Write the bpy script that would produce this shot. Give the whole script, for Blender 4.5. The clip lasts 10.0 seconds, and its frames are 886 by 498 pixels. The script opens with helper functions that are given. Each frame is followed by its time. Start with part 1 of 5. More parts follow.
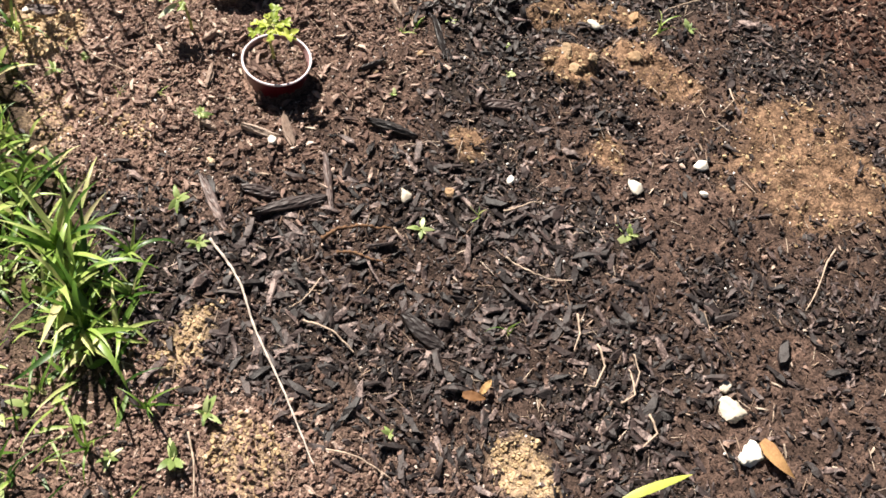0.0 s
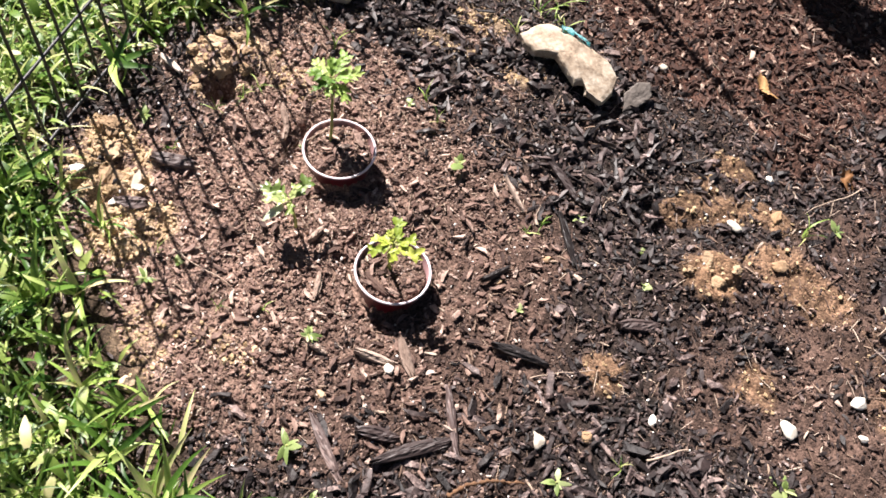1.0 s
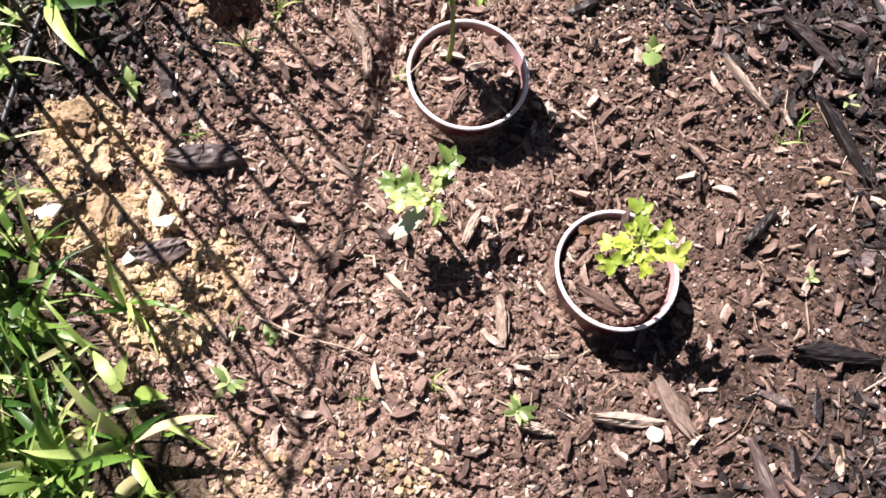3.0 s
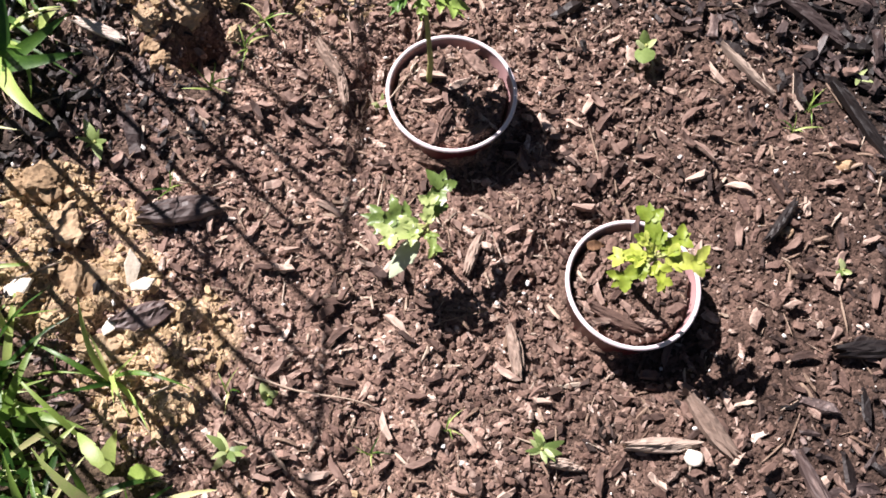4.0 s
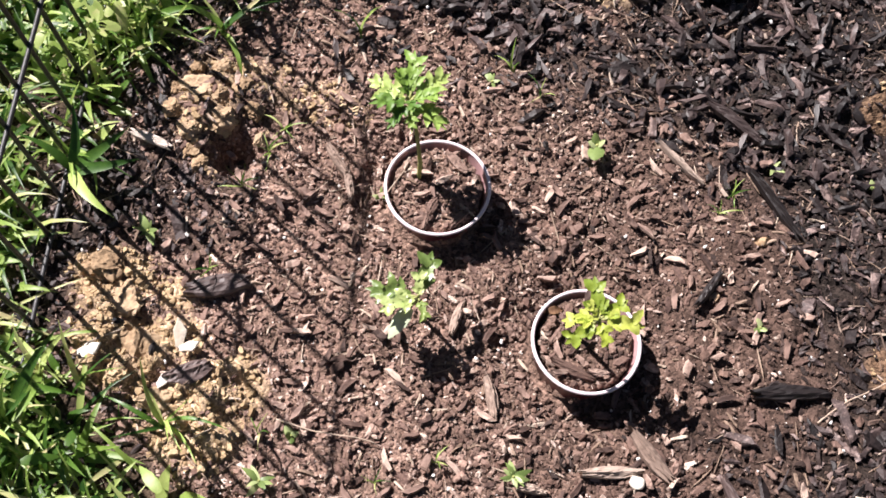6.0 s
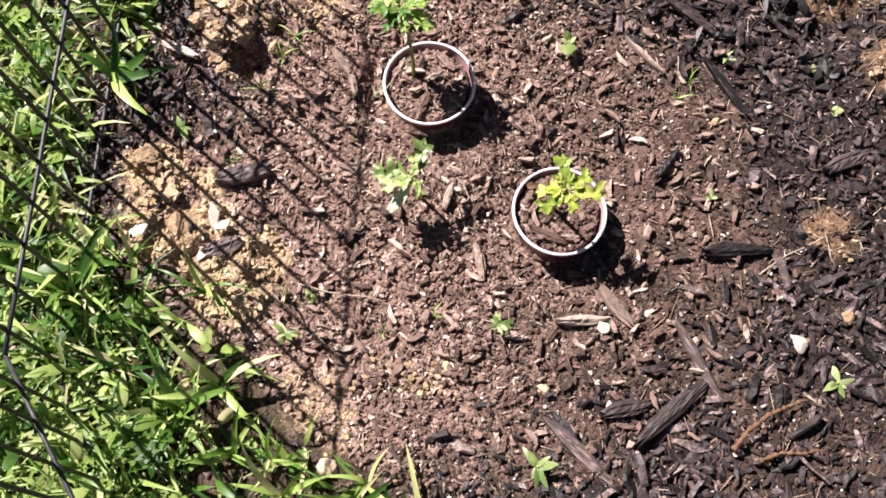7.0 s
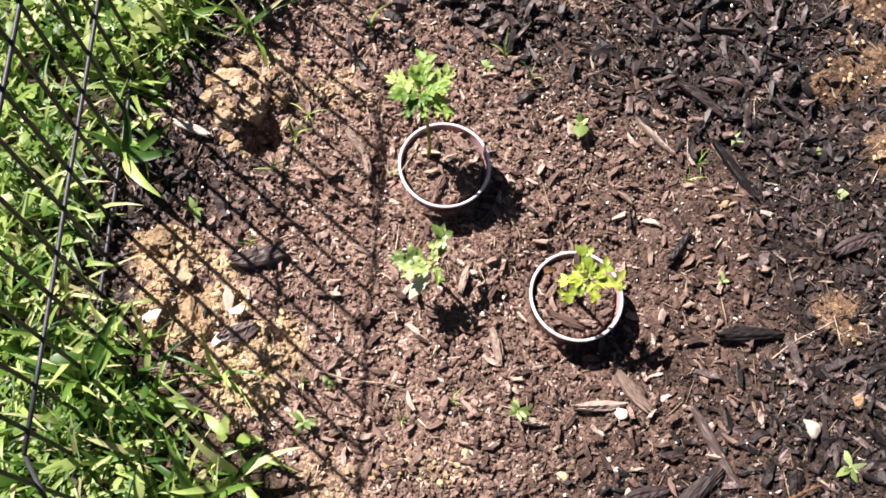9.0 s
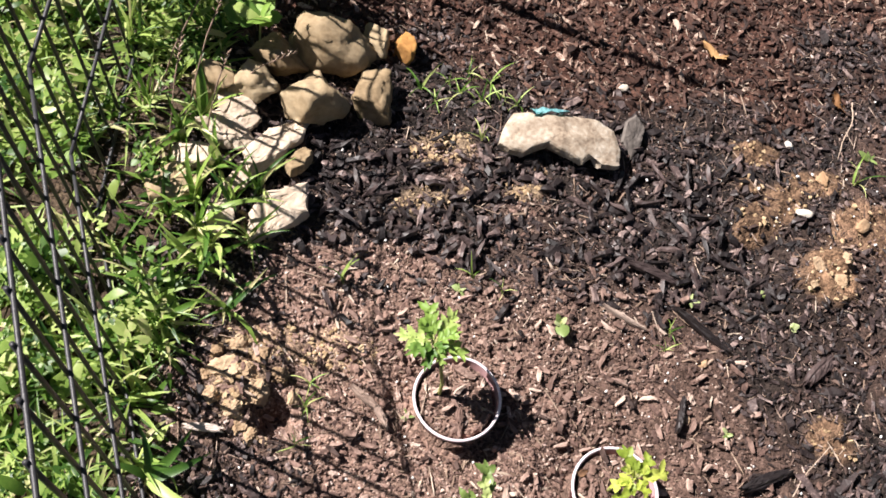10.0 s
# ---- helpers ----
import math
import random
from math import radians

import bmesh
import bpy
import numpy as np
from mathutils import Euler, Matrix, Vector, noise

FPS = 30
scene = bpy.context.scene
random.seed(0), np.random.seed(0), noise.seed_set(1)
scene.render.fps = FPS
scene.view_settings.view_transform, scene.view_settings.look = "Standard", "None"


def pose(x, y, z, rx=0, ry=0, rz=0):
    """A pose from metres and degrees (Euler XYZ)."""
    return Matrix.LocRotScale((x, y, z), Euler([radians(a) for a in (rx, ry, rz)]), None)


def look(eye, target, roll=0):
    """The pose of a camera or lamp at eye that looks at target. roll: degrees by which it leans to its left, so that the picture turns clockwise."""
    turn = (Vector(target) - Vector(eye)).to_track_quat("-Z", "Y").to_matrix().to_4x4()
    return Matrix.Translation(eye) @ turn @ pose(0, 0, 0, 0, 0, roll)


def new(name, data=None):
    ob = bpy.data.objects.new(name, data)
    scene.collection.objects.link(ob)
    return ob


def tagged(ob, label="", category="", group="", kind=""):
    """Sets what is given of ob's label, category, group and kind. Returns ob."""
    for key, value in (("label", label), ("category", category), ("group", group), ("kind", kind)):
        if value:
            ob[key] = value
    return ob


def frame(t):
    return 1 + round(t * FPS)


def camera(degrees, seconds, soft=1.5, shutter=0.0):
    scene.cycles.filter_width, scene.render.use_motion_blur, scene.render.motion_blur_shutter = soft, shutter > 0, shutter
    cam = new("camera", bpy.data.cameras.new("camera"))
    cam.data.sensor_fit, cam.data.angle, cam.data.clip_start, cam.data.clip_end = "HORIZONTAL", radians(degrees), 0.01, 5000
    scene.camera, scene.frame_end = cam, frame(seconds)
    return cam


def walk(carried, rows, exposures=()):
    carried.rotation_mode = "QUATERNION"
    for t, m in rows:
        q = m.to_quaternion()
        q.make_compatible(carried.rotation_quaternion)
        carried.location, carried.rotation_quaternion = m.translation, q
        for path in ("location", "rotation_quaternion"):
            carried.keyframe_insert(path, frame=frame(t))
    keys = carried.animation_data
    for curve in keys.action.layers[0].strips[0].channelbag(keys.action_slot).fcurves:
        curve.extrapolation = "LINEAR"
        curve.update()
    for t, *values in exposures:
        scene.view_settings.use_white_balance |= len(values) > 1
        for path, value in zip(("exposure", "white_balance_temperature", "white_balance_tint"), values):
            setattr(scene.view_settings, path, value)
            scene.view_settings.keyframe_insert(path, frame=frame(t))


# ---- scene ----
cam = camera(45.5, 10.0, soft=1.68)
PATH = [
    (0, (0.697, -0.901, 1.143), (0.378, 0.094, -0.563), 13.2),
    (0.5, (0.539, -0.804, 1.127), (0.176, 0.159, -0.588), 13.2),
    (1, (0.382, -0.707, 1.136), (0.082, 0.3, -0.566), 16.4),
    (1.5, (0.242, -0.652, 1.111), (0.097, 0.403, -0.583), 22.8),
    (2, (0.109, -0.535, 0.973), (-0.028, 0.355, -0.813), 19.7),
    (2.5, (0.024, -0.443, 0.843), (0.014, 0.256, -1.031), 24.5),
    (2.7, (0.007, -0.423, 0.797), (0.047, 0.264, -1.081), 26.1),
    (3.8, (0.016, -0.381, 0.693), (0.017, 0.308, -1.185), 13.6),
    (4, (0.019, -0.378, 0.696), (0.021, 0.342, -1.17), 13.4),
    (4.5, (0.025, -0.383, 0.714), (0.035, 0.375, -1.137), 13.4),
    (5, (0.023, -0.407, 0.753), (0.009, 0.42, -1.068), 12.9),
    (5.2, (0.025, -0.418, 0.758), (-0.017, 0.436, -1.05), 11.0),
    (6.3, (0.026, -0.448, 0.931), (0.028, 0.338, -0.907), 11.7),
    (6.5, (0.035, -0.492, 0.975), (0.05, 0.262, -0.877), 12.0),
    (7, (0.06, -0.51, 0.99), (0.033, 0.148, -0.899), 8.6),
    (7.5, (0.063, -0.5, 0.988), (0.026, 0.143, -0.905), 8.3),
    (8, (0.05, -0.481, 0.982), (0.007, 0.152, -0.914), 7.8),
    (8.5, (0.044, -0.475, 0.983), (0.014, 0.191, -0.902), 8.4),
    (9, (-0.022, -0.461, 1.003), (0.046, 0.247, -0.866), 16.2),
    (9.4, (-0.135, -0.446, 1.053), (0.046, 0.276, -0.804), 19.2),
    (9.5, (-0.161, -0.438, 1.060), (0.098, 0.306, -0.778), 23.3),
    (9.6, (-0.190, -0.431, 1.065), (0.139, 0.362, -0.736), 25.2),
    (9.8, (-0.231, -0.413, 1.062), (0.165, 0.453, -0.694), 23.6),
    (10, (-0.26, -0.367, 1.052), (0.191, 0.546, -0.669), 21.1),
]
walk(cam, [(t, look(eye, target, roll)) for t, eye, target, roll in PATH], exposures=[(0.0, 1.33, 6900, 9), (1.0, 1.53, 6550, 14), (2.5, 1.57, 6350, 14), (4.0, 1.14, 6350, 16), (5.2, 1.14, 6350, 16), (6.4, 1.25, 6350, 15), (7.5, 1.32, 6400, 15), (10.0, 1.23, 6450, 13)])

# ---- world and sun ----
SUN_ELEVATION, SHADOW_AZIMUTH = radians(46), radians(-27.5)
to_sun = Vector((-math.cos(SHADOW_AZIMUTH) * math.cos(SUN_ELEVATION), -math.sin(SHADOW_AZIMUTH) * math.cos(SUN_ELEVATION), math.sin(SUN_ELEVATION)))
world = bpy.data.worlds.new("sky")
scene.world = world
world.use_nodes = True
sky = world.node_tree.nodes.new("ShaderNodeTexSky")
sky.sky_type, sky.sun_disc = "NISHITA", False
sky.sun_elevation, sky.sun_rotation = SUN_ELEVATION, math.atan2(to_sun.x, to_sun.y)
backdrop = world.node_tree.nodes["Background"]
backdrop.inputs["Strength"].default_value = 0.016
world.node_tree.links.new(sky.outputs["Color"], backdrop.inputs["Color"])
sun_data = bpy.data.lights.new("sun", "SUN")
sun_data.energy, sun_data.angle, sun_data.color = 5.0, radians(0.53), (1.0, 0.94, 0.89)
sun = new("sun", sun_data)
sun.matrix_basis = look(to_sun * 5, (0, 0, 0))


# ---- materials ----
def organic(name, stops, rand="island", scale=60.0, stretch=(1, 1, 1), mottle=0.35, rough=0.8, bump=0.4, fine=600.0, see_through=0.0, specular=0.4, spread=1.0):
    """Natural surface: a colour ramp driven by one random value a piece and by noise at two scales, with fine relief."""
    m = bpy.data.materials.new(name)
    m.use_nodes = True
    nt = m.node_tree
    n, l = nt.nodes, nt.links
    bsdf, out = n["Principled BSDF"], n["Material Output"]
    tc, mp = n.new("ShaderNodeTexCoord"), n.new("ShaderNodeMapping")
    mp.inputs["Scale"].default_value = stretch
    l.new(tc.outputs["Object"], mp.inputs["Vector"])
    big, small = n.new("ShaderNodeTexNoise"), n.new("ShaderNodeTexNoise")
    for node, s in ((big, scale), (small, fine)):
        node.inputs["Scale"].default_value, node.inputs["Detail"].default_value = s, 4
        l.new(mp.outputs["Vector"], node.inputs["Vector"])
    value = n.new("ShaderNodeMath")
    value.operation = "MULTIPLY_ADD"
    l.new(big.outputs["Fac"], value.inputs[0])
    value.inputs[1].default_value = mottle * 2
    if rand:
        src = n.new("ShaderNodeNewGeometry" if rand == "island" else "ShaderNodeObjectInfo")
        base = n.new("ShaderNodeMath")
        base.operation = "MULTIPLY_ADD"
        l.new(src.outputs["Random Per Island" if rand == "island" else "Random"], base.inputs[0])
        base.inputs[1].default_value, base.inputs[2].default_value = spread, 0.5 - 0.5 * spread - mottle
        l.new(base.outputs[0], value.inputs[2])
    else:
        value.inputs[2].default_value = 0.5 - mottle
    grain = n.new("ShaderNodeMath")
    grain.operation = "MULTIPLY_ADD"
    l.new(small.outputs["Fac"], grain.inputs[0])
    grain.inputs[1].default_value = mottle * 1.5
    shifted = n.new("ShaderNodeMath")
    shifted.operation = "SUBTRACT"
    l.new(value.outputs[0], shifted.inputs[0])
    shifted.inputs[1].default_value = mottle * 0.75
    l.new(shifted.outputs[0], grain.inputs[2])
    ramp = n.new("ShaderNodeValToRGB")
    while len(ramp.color_ramp.elements) < len(stops):
        ramp.color_ramp.elements.new(0.5)
    for e, (pos, col) in zip(ramp.color_ramp.elements, stops):
        e.position, e.color = pos, (*col, 1)
    l.new(grain.outputs[0], ramp.inputs["Fac"])
    l.new(ramp.outputs["Color"], bsdf.inputs["Base Color"])
    bsdf.inputs["Roughness"].default_value = rough
    bsdf.inputs["Specular IOR Level"].default_value = specular
    b = n.new("ShaderNodeBump")
    b.inputs["Strength"].default_value, b.inputs["Distance"].default_value = bump, 0.001
    l.new(small.outputs["Fac"], b.inputs["Height"])
    l.new(b.outputs["Normal"], bsdf.inputs["Normal"])
    if see_through:
        tl, mix = n.new("ShaderNodeBsdfTranslucent"), n.new("ShaderNodeMixShader")
        l.new(ramp.outputs["Color"], tl.inputs["Color"])
        mix.inputs["Fac"].default_value = see_through
        l.new(bsdf.outputs[0], mix.inputs[1])
        l.new(tl.outputs[0], mix.inputs[2])
        l.new(mix.outputs[0], out.inputs["Surface"])
    return m


BARK = [(0.0, (0.008, 0.006, 0.0062)), (0.38, (0.021, 0.0152, 0.0148)), (0.74, (0.050, 0.036, 0.034)), (0.93, (0.115, 0.086, 0.080)), (1.0, (0.26, 0.205, 0.185))]
BROWN = [(0.0, (0.038, 0.0213, 0.0172)), (0.3, (0.10, 0.0592, 0.0465)), (0.72, (0.19, 0.1205, 0.095)), (0.92, (0.33, 0.240, 0.194)), (1.0, (0.55, 0.445, 0.374))]
DAMP = [(0.0, (0.012, 0.007, 0.0058)), (0.4, (0.033, 0.0195, 0.016)), (0.85, (0.078, 0.048, 0.039)), (1.0, (0.28, 0.20, 0.16))]
REDDISH = [(0.0, (0.012, 0.0058, 0.0042)), (0.45, (0.044, 0.0200, 0.0138)), (0.78, (0.092, 0.045, 0.032)), (0.93, (0.2, 0.124, 0.092)), (1.0, (0.45, 0.34, 0.27))]
CLAY = [(0.0, (0.16, 0.104, 0.057)), (0.4, (0.36, 0.255, 0.146)), (0.8, (0.53, 0.405, 0.252)), (1.0, (0.69, 0.58, 0.41))]
STRAW = [(0.0, (0.15, 0.095, 0.068)), (0.6, (0.30, 0.215, 0.158)), (1.0, (0.52, 0.425, 0.34))]
GRASS = [(0.0, (0.024, 0.075, 0.012)), (0.3, (0.10, 0.205, 0.028)), (0.62, (0.29, 0.415, 0.09)), (0.88, (0.48, 0.58, 0.19)), (1.0, (0.62, 0.55, 0.30))]
mat_black = organic("black_mulch", [(p, (0.96 * r, 0.89 * g, 0.88 * u)) for p, (r, g, u) in BARK], rough=0.6, scale=110, bump=0.8, fine=420, mottle=0.42, specular=0.45)
mat_brown = organic("brown_crumbs", [(p, (1.3 * r, 1.32 * g, 1.34 * u)) for p, (r, g, u) in BROWN], rough=0.88, bump=0.9, fine=480, spread=0.85)
mat_dry_soil = organic("dry_soil", [(p, (1.6 * r, 1.68 * g, 1.7 * u)) for p, (r, g, u) in BROWN], rough=0.92, bump=0.9, fine=480, spread=0.75)
mat_soil = organic("soil_grains", [(p, (0.95 * r, 0.97 * g, 0.97 * u)) for p, (r, g, u) in BROWN], rough=0.9, bump=0.9, fine=480, spread=0.8)
mat_lump = organic("soil_lump", [(p, (1.1 * r, 1.1 * g, 1.1 * u)) for p, (r, g, u) in BROWN], rough=0.92, bump=1.0, fine=520, spread=0.7, specular=0.25)
mat_lump_dry = organic("dry_lump", [(p, (1.6 * r, 1.65 * g, 1.66 * u)) for p, (r, g, u) in BROWN], rough=0.92, bump=1.0, fine=520, spread=0.6, specular=0.25)
mat_lump_damp = organic("damp_lump", DAMP, rough=0.85, bump=1.0, fine=520, spread=0.9, specular=0.3)
mat_damp = organic("damp_crumbs", DAMP, rough=0.8, spread=0.7)
mat_red = organic("red_brown_mulch", REDDISH, rough=0.8)
mat_clay = organic("clay_crumbs", CLAY, rough=0.95, specular=0.2, spread=0.45, bump=0.9)
mat_clod = organic("clay_clod", [(0.0, (0.14, 0.088, 0.05)), (0.4, (0.32, 0.222, 0.135)), (0.8, (0.48, 0.36, 0.24)), (1.0, (0.64, 0.53, 0.39))], rand="object", scale=55, fine=330, mottle=0.4, rough=0.95, specular=0.2, spread=0.4, bump=1.0)
mat_straw = organic("straw", STRAW, rough=0.8)
mat_flake = organic("pale_flake", [(0.0, (0.10, 0.062, 0.048)), (0.35, (0.23, 0.155, 0.125)), (0.8, (0.36, 0.265, 0.225)), (1.0, (0.58, 0.485, 0.425))], rough=0.7, scale=110, fine=500, spread=0.9, specular=0.45)
mat_perlite = organic("perlite", [(0, (0.6, 0.57, 0.53)), (1, (0.85, 0.83, 0.8))], rough=0.9)
mat_grass = organic("grass_blade", GRASS, rough=0.42, specular=0.5, scale=90, mottle=0.16, fine=900, bump=0.15, see_through=0.45)
mat_blade = organic("weed_blade", GRASS, rand="object", rough=0.42, specular=0.5, scale=90, mottle=0.16, fine=900, bump=0.15, see_through=0.3)
mat_chip = organic("bark_chip", [(0.0, (0.045, 0.026, 0.021)), (0.3, (0.13, 0.078, 0.061)), (0.7, (0.26, 0.172, 0.138)), (1.0, (0.50, 0.38, 0.31))], rand="object", rough=0.8, scale=90, fine=500, stretch=(0.3, 1, 1))
mat_wood = organic("pale_wood", [(0.0, (0.13, 0.088, 0.068)), (0.5, (0.27, 0.195, 0.155)), (1.0, (0.48, 0.385, 0.32))], rand="object", rough=0.85, scale=90, fine=500, stretch=(0.3, 1, 1), spread=0.6)
mat_char = organic("dark_bark", [(p, (0.96 * r, 0.89 * g, 0.88 * u)) for p, (r, g, u) in BARK], rand="object", mottle=0.22, rough=0.55, specular=0.55, scale=80, stretch=(0.25, 1, 1), bump=0.7, fine=350)
mat_leaf = organic("seedling_leaf", [(0.0, (0.085, 0.18, 0.032)), (0.5, (0.215, 0.345, 0.062)), (1.0, (0.42, 0.53, 0.16))], rand="object", scale=70, fine=420, mottle=0.25, rough=0.45, bump=0.3, see_through=0.28)
mat_leaf_yellow = organic("yellow_leaf", [(0.0, (0.20, 0.28, 0.035)), (0.5, (0.42, 0.50, 0.07)), (1.0, (0.62, 0.66, 0.17))], rand="object", scale=70, fine=420, mottle=0.25, rough=0.45, bump=0.3, see_through=0.28)
mat_leaf_grey = organic("pale_leaf", [(0.0, (0.125, 0.19, 0.048)), (0.5, (0.265, 0.35, 0.095)), (1.0, (0.45, 0.52, 0.21))], rand="object", scale=70, fine=420, mottle=0.3, rough=0.36, specular=0.5, bump=0.3, see_through=0.2)
# Paleness includes the sun's white glare on the seed leaf, put into the colour.
mat_glare_leaf = organic("glare_seed_leaf", [(0.0, (0.33, 0.40, 0.25)), (1.0, (0.62, 0.67, 0.50))], rand=None, scale=70, fine=420, mottle=0.2, rough=0.22, specular=0.7, bump=0.2, see_through=0.15)
mat_weed = organic("rosette_leaf", [(0.0, (0.12, 0.18, 0.05)), (0.5, (0.25, 0.33, 0.11)), (1.0, (0.45, 0.51, 0.25))], rand="object", scale=70, fine=420, mottle=0.25, rough=0.4, bump=0.3, see_through=0.25)
mat_stem = organic("green_stem", [(0.0, (0.28, 0.32, 0.09)), (1.0, (0.55, 0.54, 0.22))], rand=None, rough=0.5, see_through=0.25)
mat_rock = organic("sandstone", [(0.0, (0.13, 0.088, 0.048)), (0.35, (0.27, 0.2, 0.118)), (0.75, (0.38, 0.3, 0.19)), (1.0, (0.56, 0.48, 0.36))], rand="object", scale=26, fine=150, mottle=0.42, rough=0.92, bump=1.0, specular=0.2, spread=0.6)
mat_slab = organic("pale_slab", [(0.0, (0.25, 0.185, 0.13)), (0.4, (0.46, 0.37, 0.28)), (1.0, (0.66, 0.58, 0.48))], rand=None, scale=28, fine=200, mottle=0.4, rough=0.9, bump=1.0, specular=0.2)
mat_cream = organic("cream_slab", [(0.0, (0.15, 0.11, 0.08)), (0.35, (0.31, 0.245, 0.18)), (0.75, (0.45, 0.385, 0.305)), (1.0, (0.58, 0.53, 0.45))], rand=None, scale=38, fine=190, mottle=0.8, rough=0.9, bump=1.0, specular=0.2)
mat_grey = organic("grey_stone", [(0.0, (0.06, 0.052, 0.046)), (0.5, (0.14, 0.12, 0.105)), (1.0, (0.30, 0.27, 0.24))], rand=None, scale=50, fine=260, rough=0.85, bump=0.9)
mat_orange = organic("orange_stone", [(0.0, (0.25, 0.10, 0.025)), (1.0, (0.55, 0.3, 0.09))], rand=None, scale=60, fine=260, rough=0.9, bump=0.8)
mat_pebble = organic("white_pebble", [(0.0, (0.46, 0.40, 0.32)), (0.5, (0.70, 0.65, 0.56)), (1.0, (0.82, 0.79, 0.72))], rand="object", scale=80, rough=0.8)
mat_tan_pebble = organic("tan_pebble", [(0.0, (0.35, 0.22, 0.12)), (1.0, (0.62, 0.47, 0.32))], rand="object", scale=80, rough=0.85)
mat_turquoise = organic("turquoise_film", [(0.0, (0.12, 0.42, 0.45)), (1.0, (0.4, 0.72, 0.75))], rand=None, rough=0.4)
mat_wire = organic("black_wire", [(0.0, (0.016, 0.016, 0.018)), (1.0, (0.06, 0.06, 0.064))], rand=None, rough=0.45, scale=120, bump=0.3, specular=0.35)
mat_twig = organic("pale_twig", [(0.0, (0.25, 0.17, 0.12)), (1.0, (0.6, 0.48, 0.38))], rand=None, rough=0.8, scale=80)
mat_pale_twig = organic("bleached_twig", [(0.0, (0.38, 0.30, 0.25)), (1.0, (0.72, 0.63, 0.56))], rand=None, rough=0.7, scale=80)
mat_root = organic("orange_root", [(0.0, (0.04, 0.021, 0.012)), (0.5, (0.14, 0.072, 0.037)), (1.0, (0.34, 0.20, 0.105))], rand=None, rough=0.85, scale=120)
mat_dry = organic("dry_leaf", [(0.0, (0.13, 0.055, 0.02)), (0.6, (0.3, 0.15, 0.06)), (1.0, (0.55, 0.34, 0.15))], rand="object", rough=0.7, scale=60, see_through=0.15)
mat_cup = organic("red_plastic", [(0.0, (0.055, 0.003, 0.008)), (1.0, (0.14, 0.006, 0.016))], rand=None, rough=0.38, scale=40, mottle=0.2, fine=900, bump=0.05, specular=0.5)
mat_inside = organic("pink_plastic", [(0.0, (0.36, 0.19, 0.19)), (1.0, (0.55, 0.36, 0.36))], rand=None, rough=0.45, scale=50, mottle=0.25, fine=900, bump=0.05)
mat_rim = organic("pale_rim", [(0.0, (0.55, 0.4, 0.42)), (0.4, (0.72, 0.62, 0.65)), (1.0, (0.85, 0.8, 0.82))], rand=None, rough=0.42, scale=90, mottle=0.3, fine=900, bump=0.1)


# ---- the lie of the land ----
def speckle(x, y, seed):
    """Smooth value noise, 0 to 1, one lattice step a unit."""
    ix, iy = np.floor(x).astype(np.int64), np.floor(y).astype(np.int64)
    fx, fy = x - ix, y - iy
    fx, fy = fx * fx * (3 - 2 * fx), fy * fy * (3 - 2 * fy)

    def h(a, b):
        v = (a * 374761393 + b * 668265263 + seed * 974634777) & 0x7FFFFFFF
        v = ((v ^ (v >> 13)) * 1274126177) & 0x7FFFFFFF
        return ((v ^ (v >> 16)) & 0xFFFF) / 65535.0

    return (h(ix, iy) * (1 - fx) + h(ix + 1, iy) * fx) * (1 - fy) + (h(ix, iy + 1) * (1 - fx) + h(ix + 1, iy + 1) * fx) * fy


def fbm(x, y, size, seed, octaves=3):
    total, amp, norm = 0.0, 1.0, 0.0
    for k in range(octaves):
        total = total + amp * speckle(x / size * 2**k + 17.3 * k, y / size * 2**k - 9.1 * k, seed + k)
        norm += amp
        amp *= 0.5
    return total / norm


def step(v, lo, hi):
    f = np.clip((v - lo) / (hi - lo), 0, 1)
    return f * f * (3 - 2 * f)


EDGE_Y = [-1.2, -0.75, -0.63, -0.56, -0.50, -0.43, -0.39, -0.34, -0.29, -0.25, -0.21, -0.17, -0.07, 0.04, 0.12, 0.20, 0.30, 0.40, 0.47, 0.55, 0.8, 1.5]
EDGE_X = [0.75, 0.40, 0.30, 0.24, 0.17, 0.08, 0.0, -0.09, -0.17, -0.235, -0.285, -0.32, -0.335, -0.315, -0.285, -0.29, -0.30, -0.27, -0.235, -0.19, 0.0, 0.3]
CLAY_LEFT = [(-0.252, -0.142, 0.046, 0.034), (-0.198, -0.140, 0.022, 0.018), (-0.218, -0.196, 0.050, 0.036), (-0.185, -0.180, 0.030, 0.022), (-0.150, -0.250, 0.040, 0.036), (-0.122, -0.208, 0.034, 0.024), (-0.160, -0.215, 0.030, 0.026), 
             (0.487, 0.132, 0.045, 0.036)]
CLAY_FAINT = [(-0.225, 0.042, 0.036, 0.036), (-0.19, 0.085, 0.055, 0.03), (-0.12, 0.075, 0.05, 0.028), (-0.18, 0.23, 0.05, 0.035), (-0.05, -0.33, 0.035, 0.04), (-0.02, -0.36, 0.03, 0.03), (0.03, 0.325, 0.05, 0.026), (0.01, 0.26, 0.05, 0.022), (0.125, 0.262, 0.03, 0.015), (0.04, -0.30, 0.04, 0.02)]
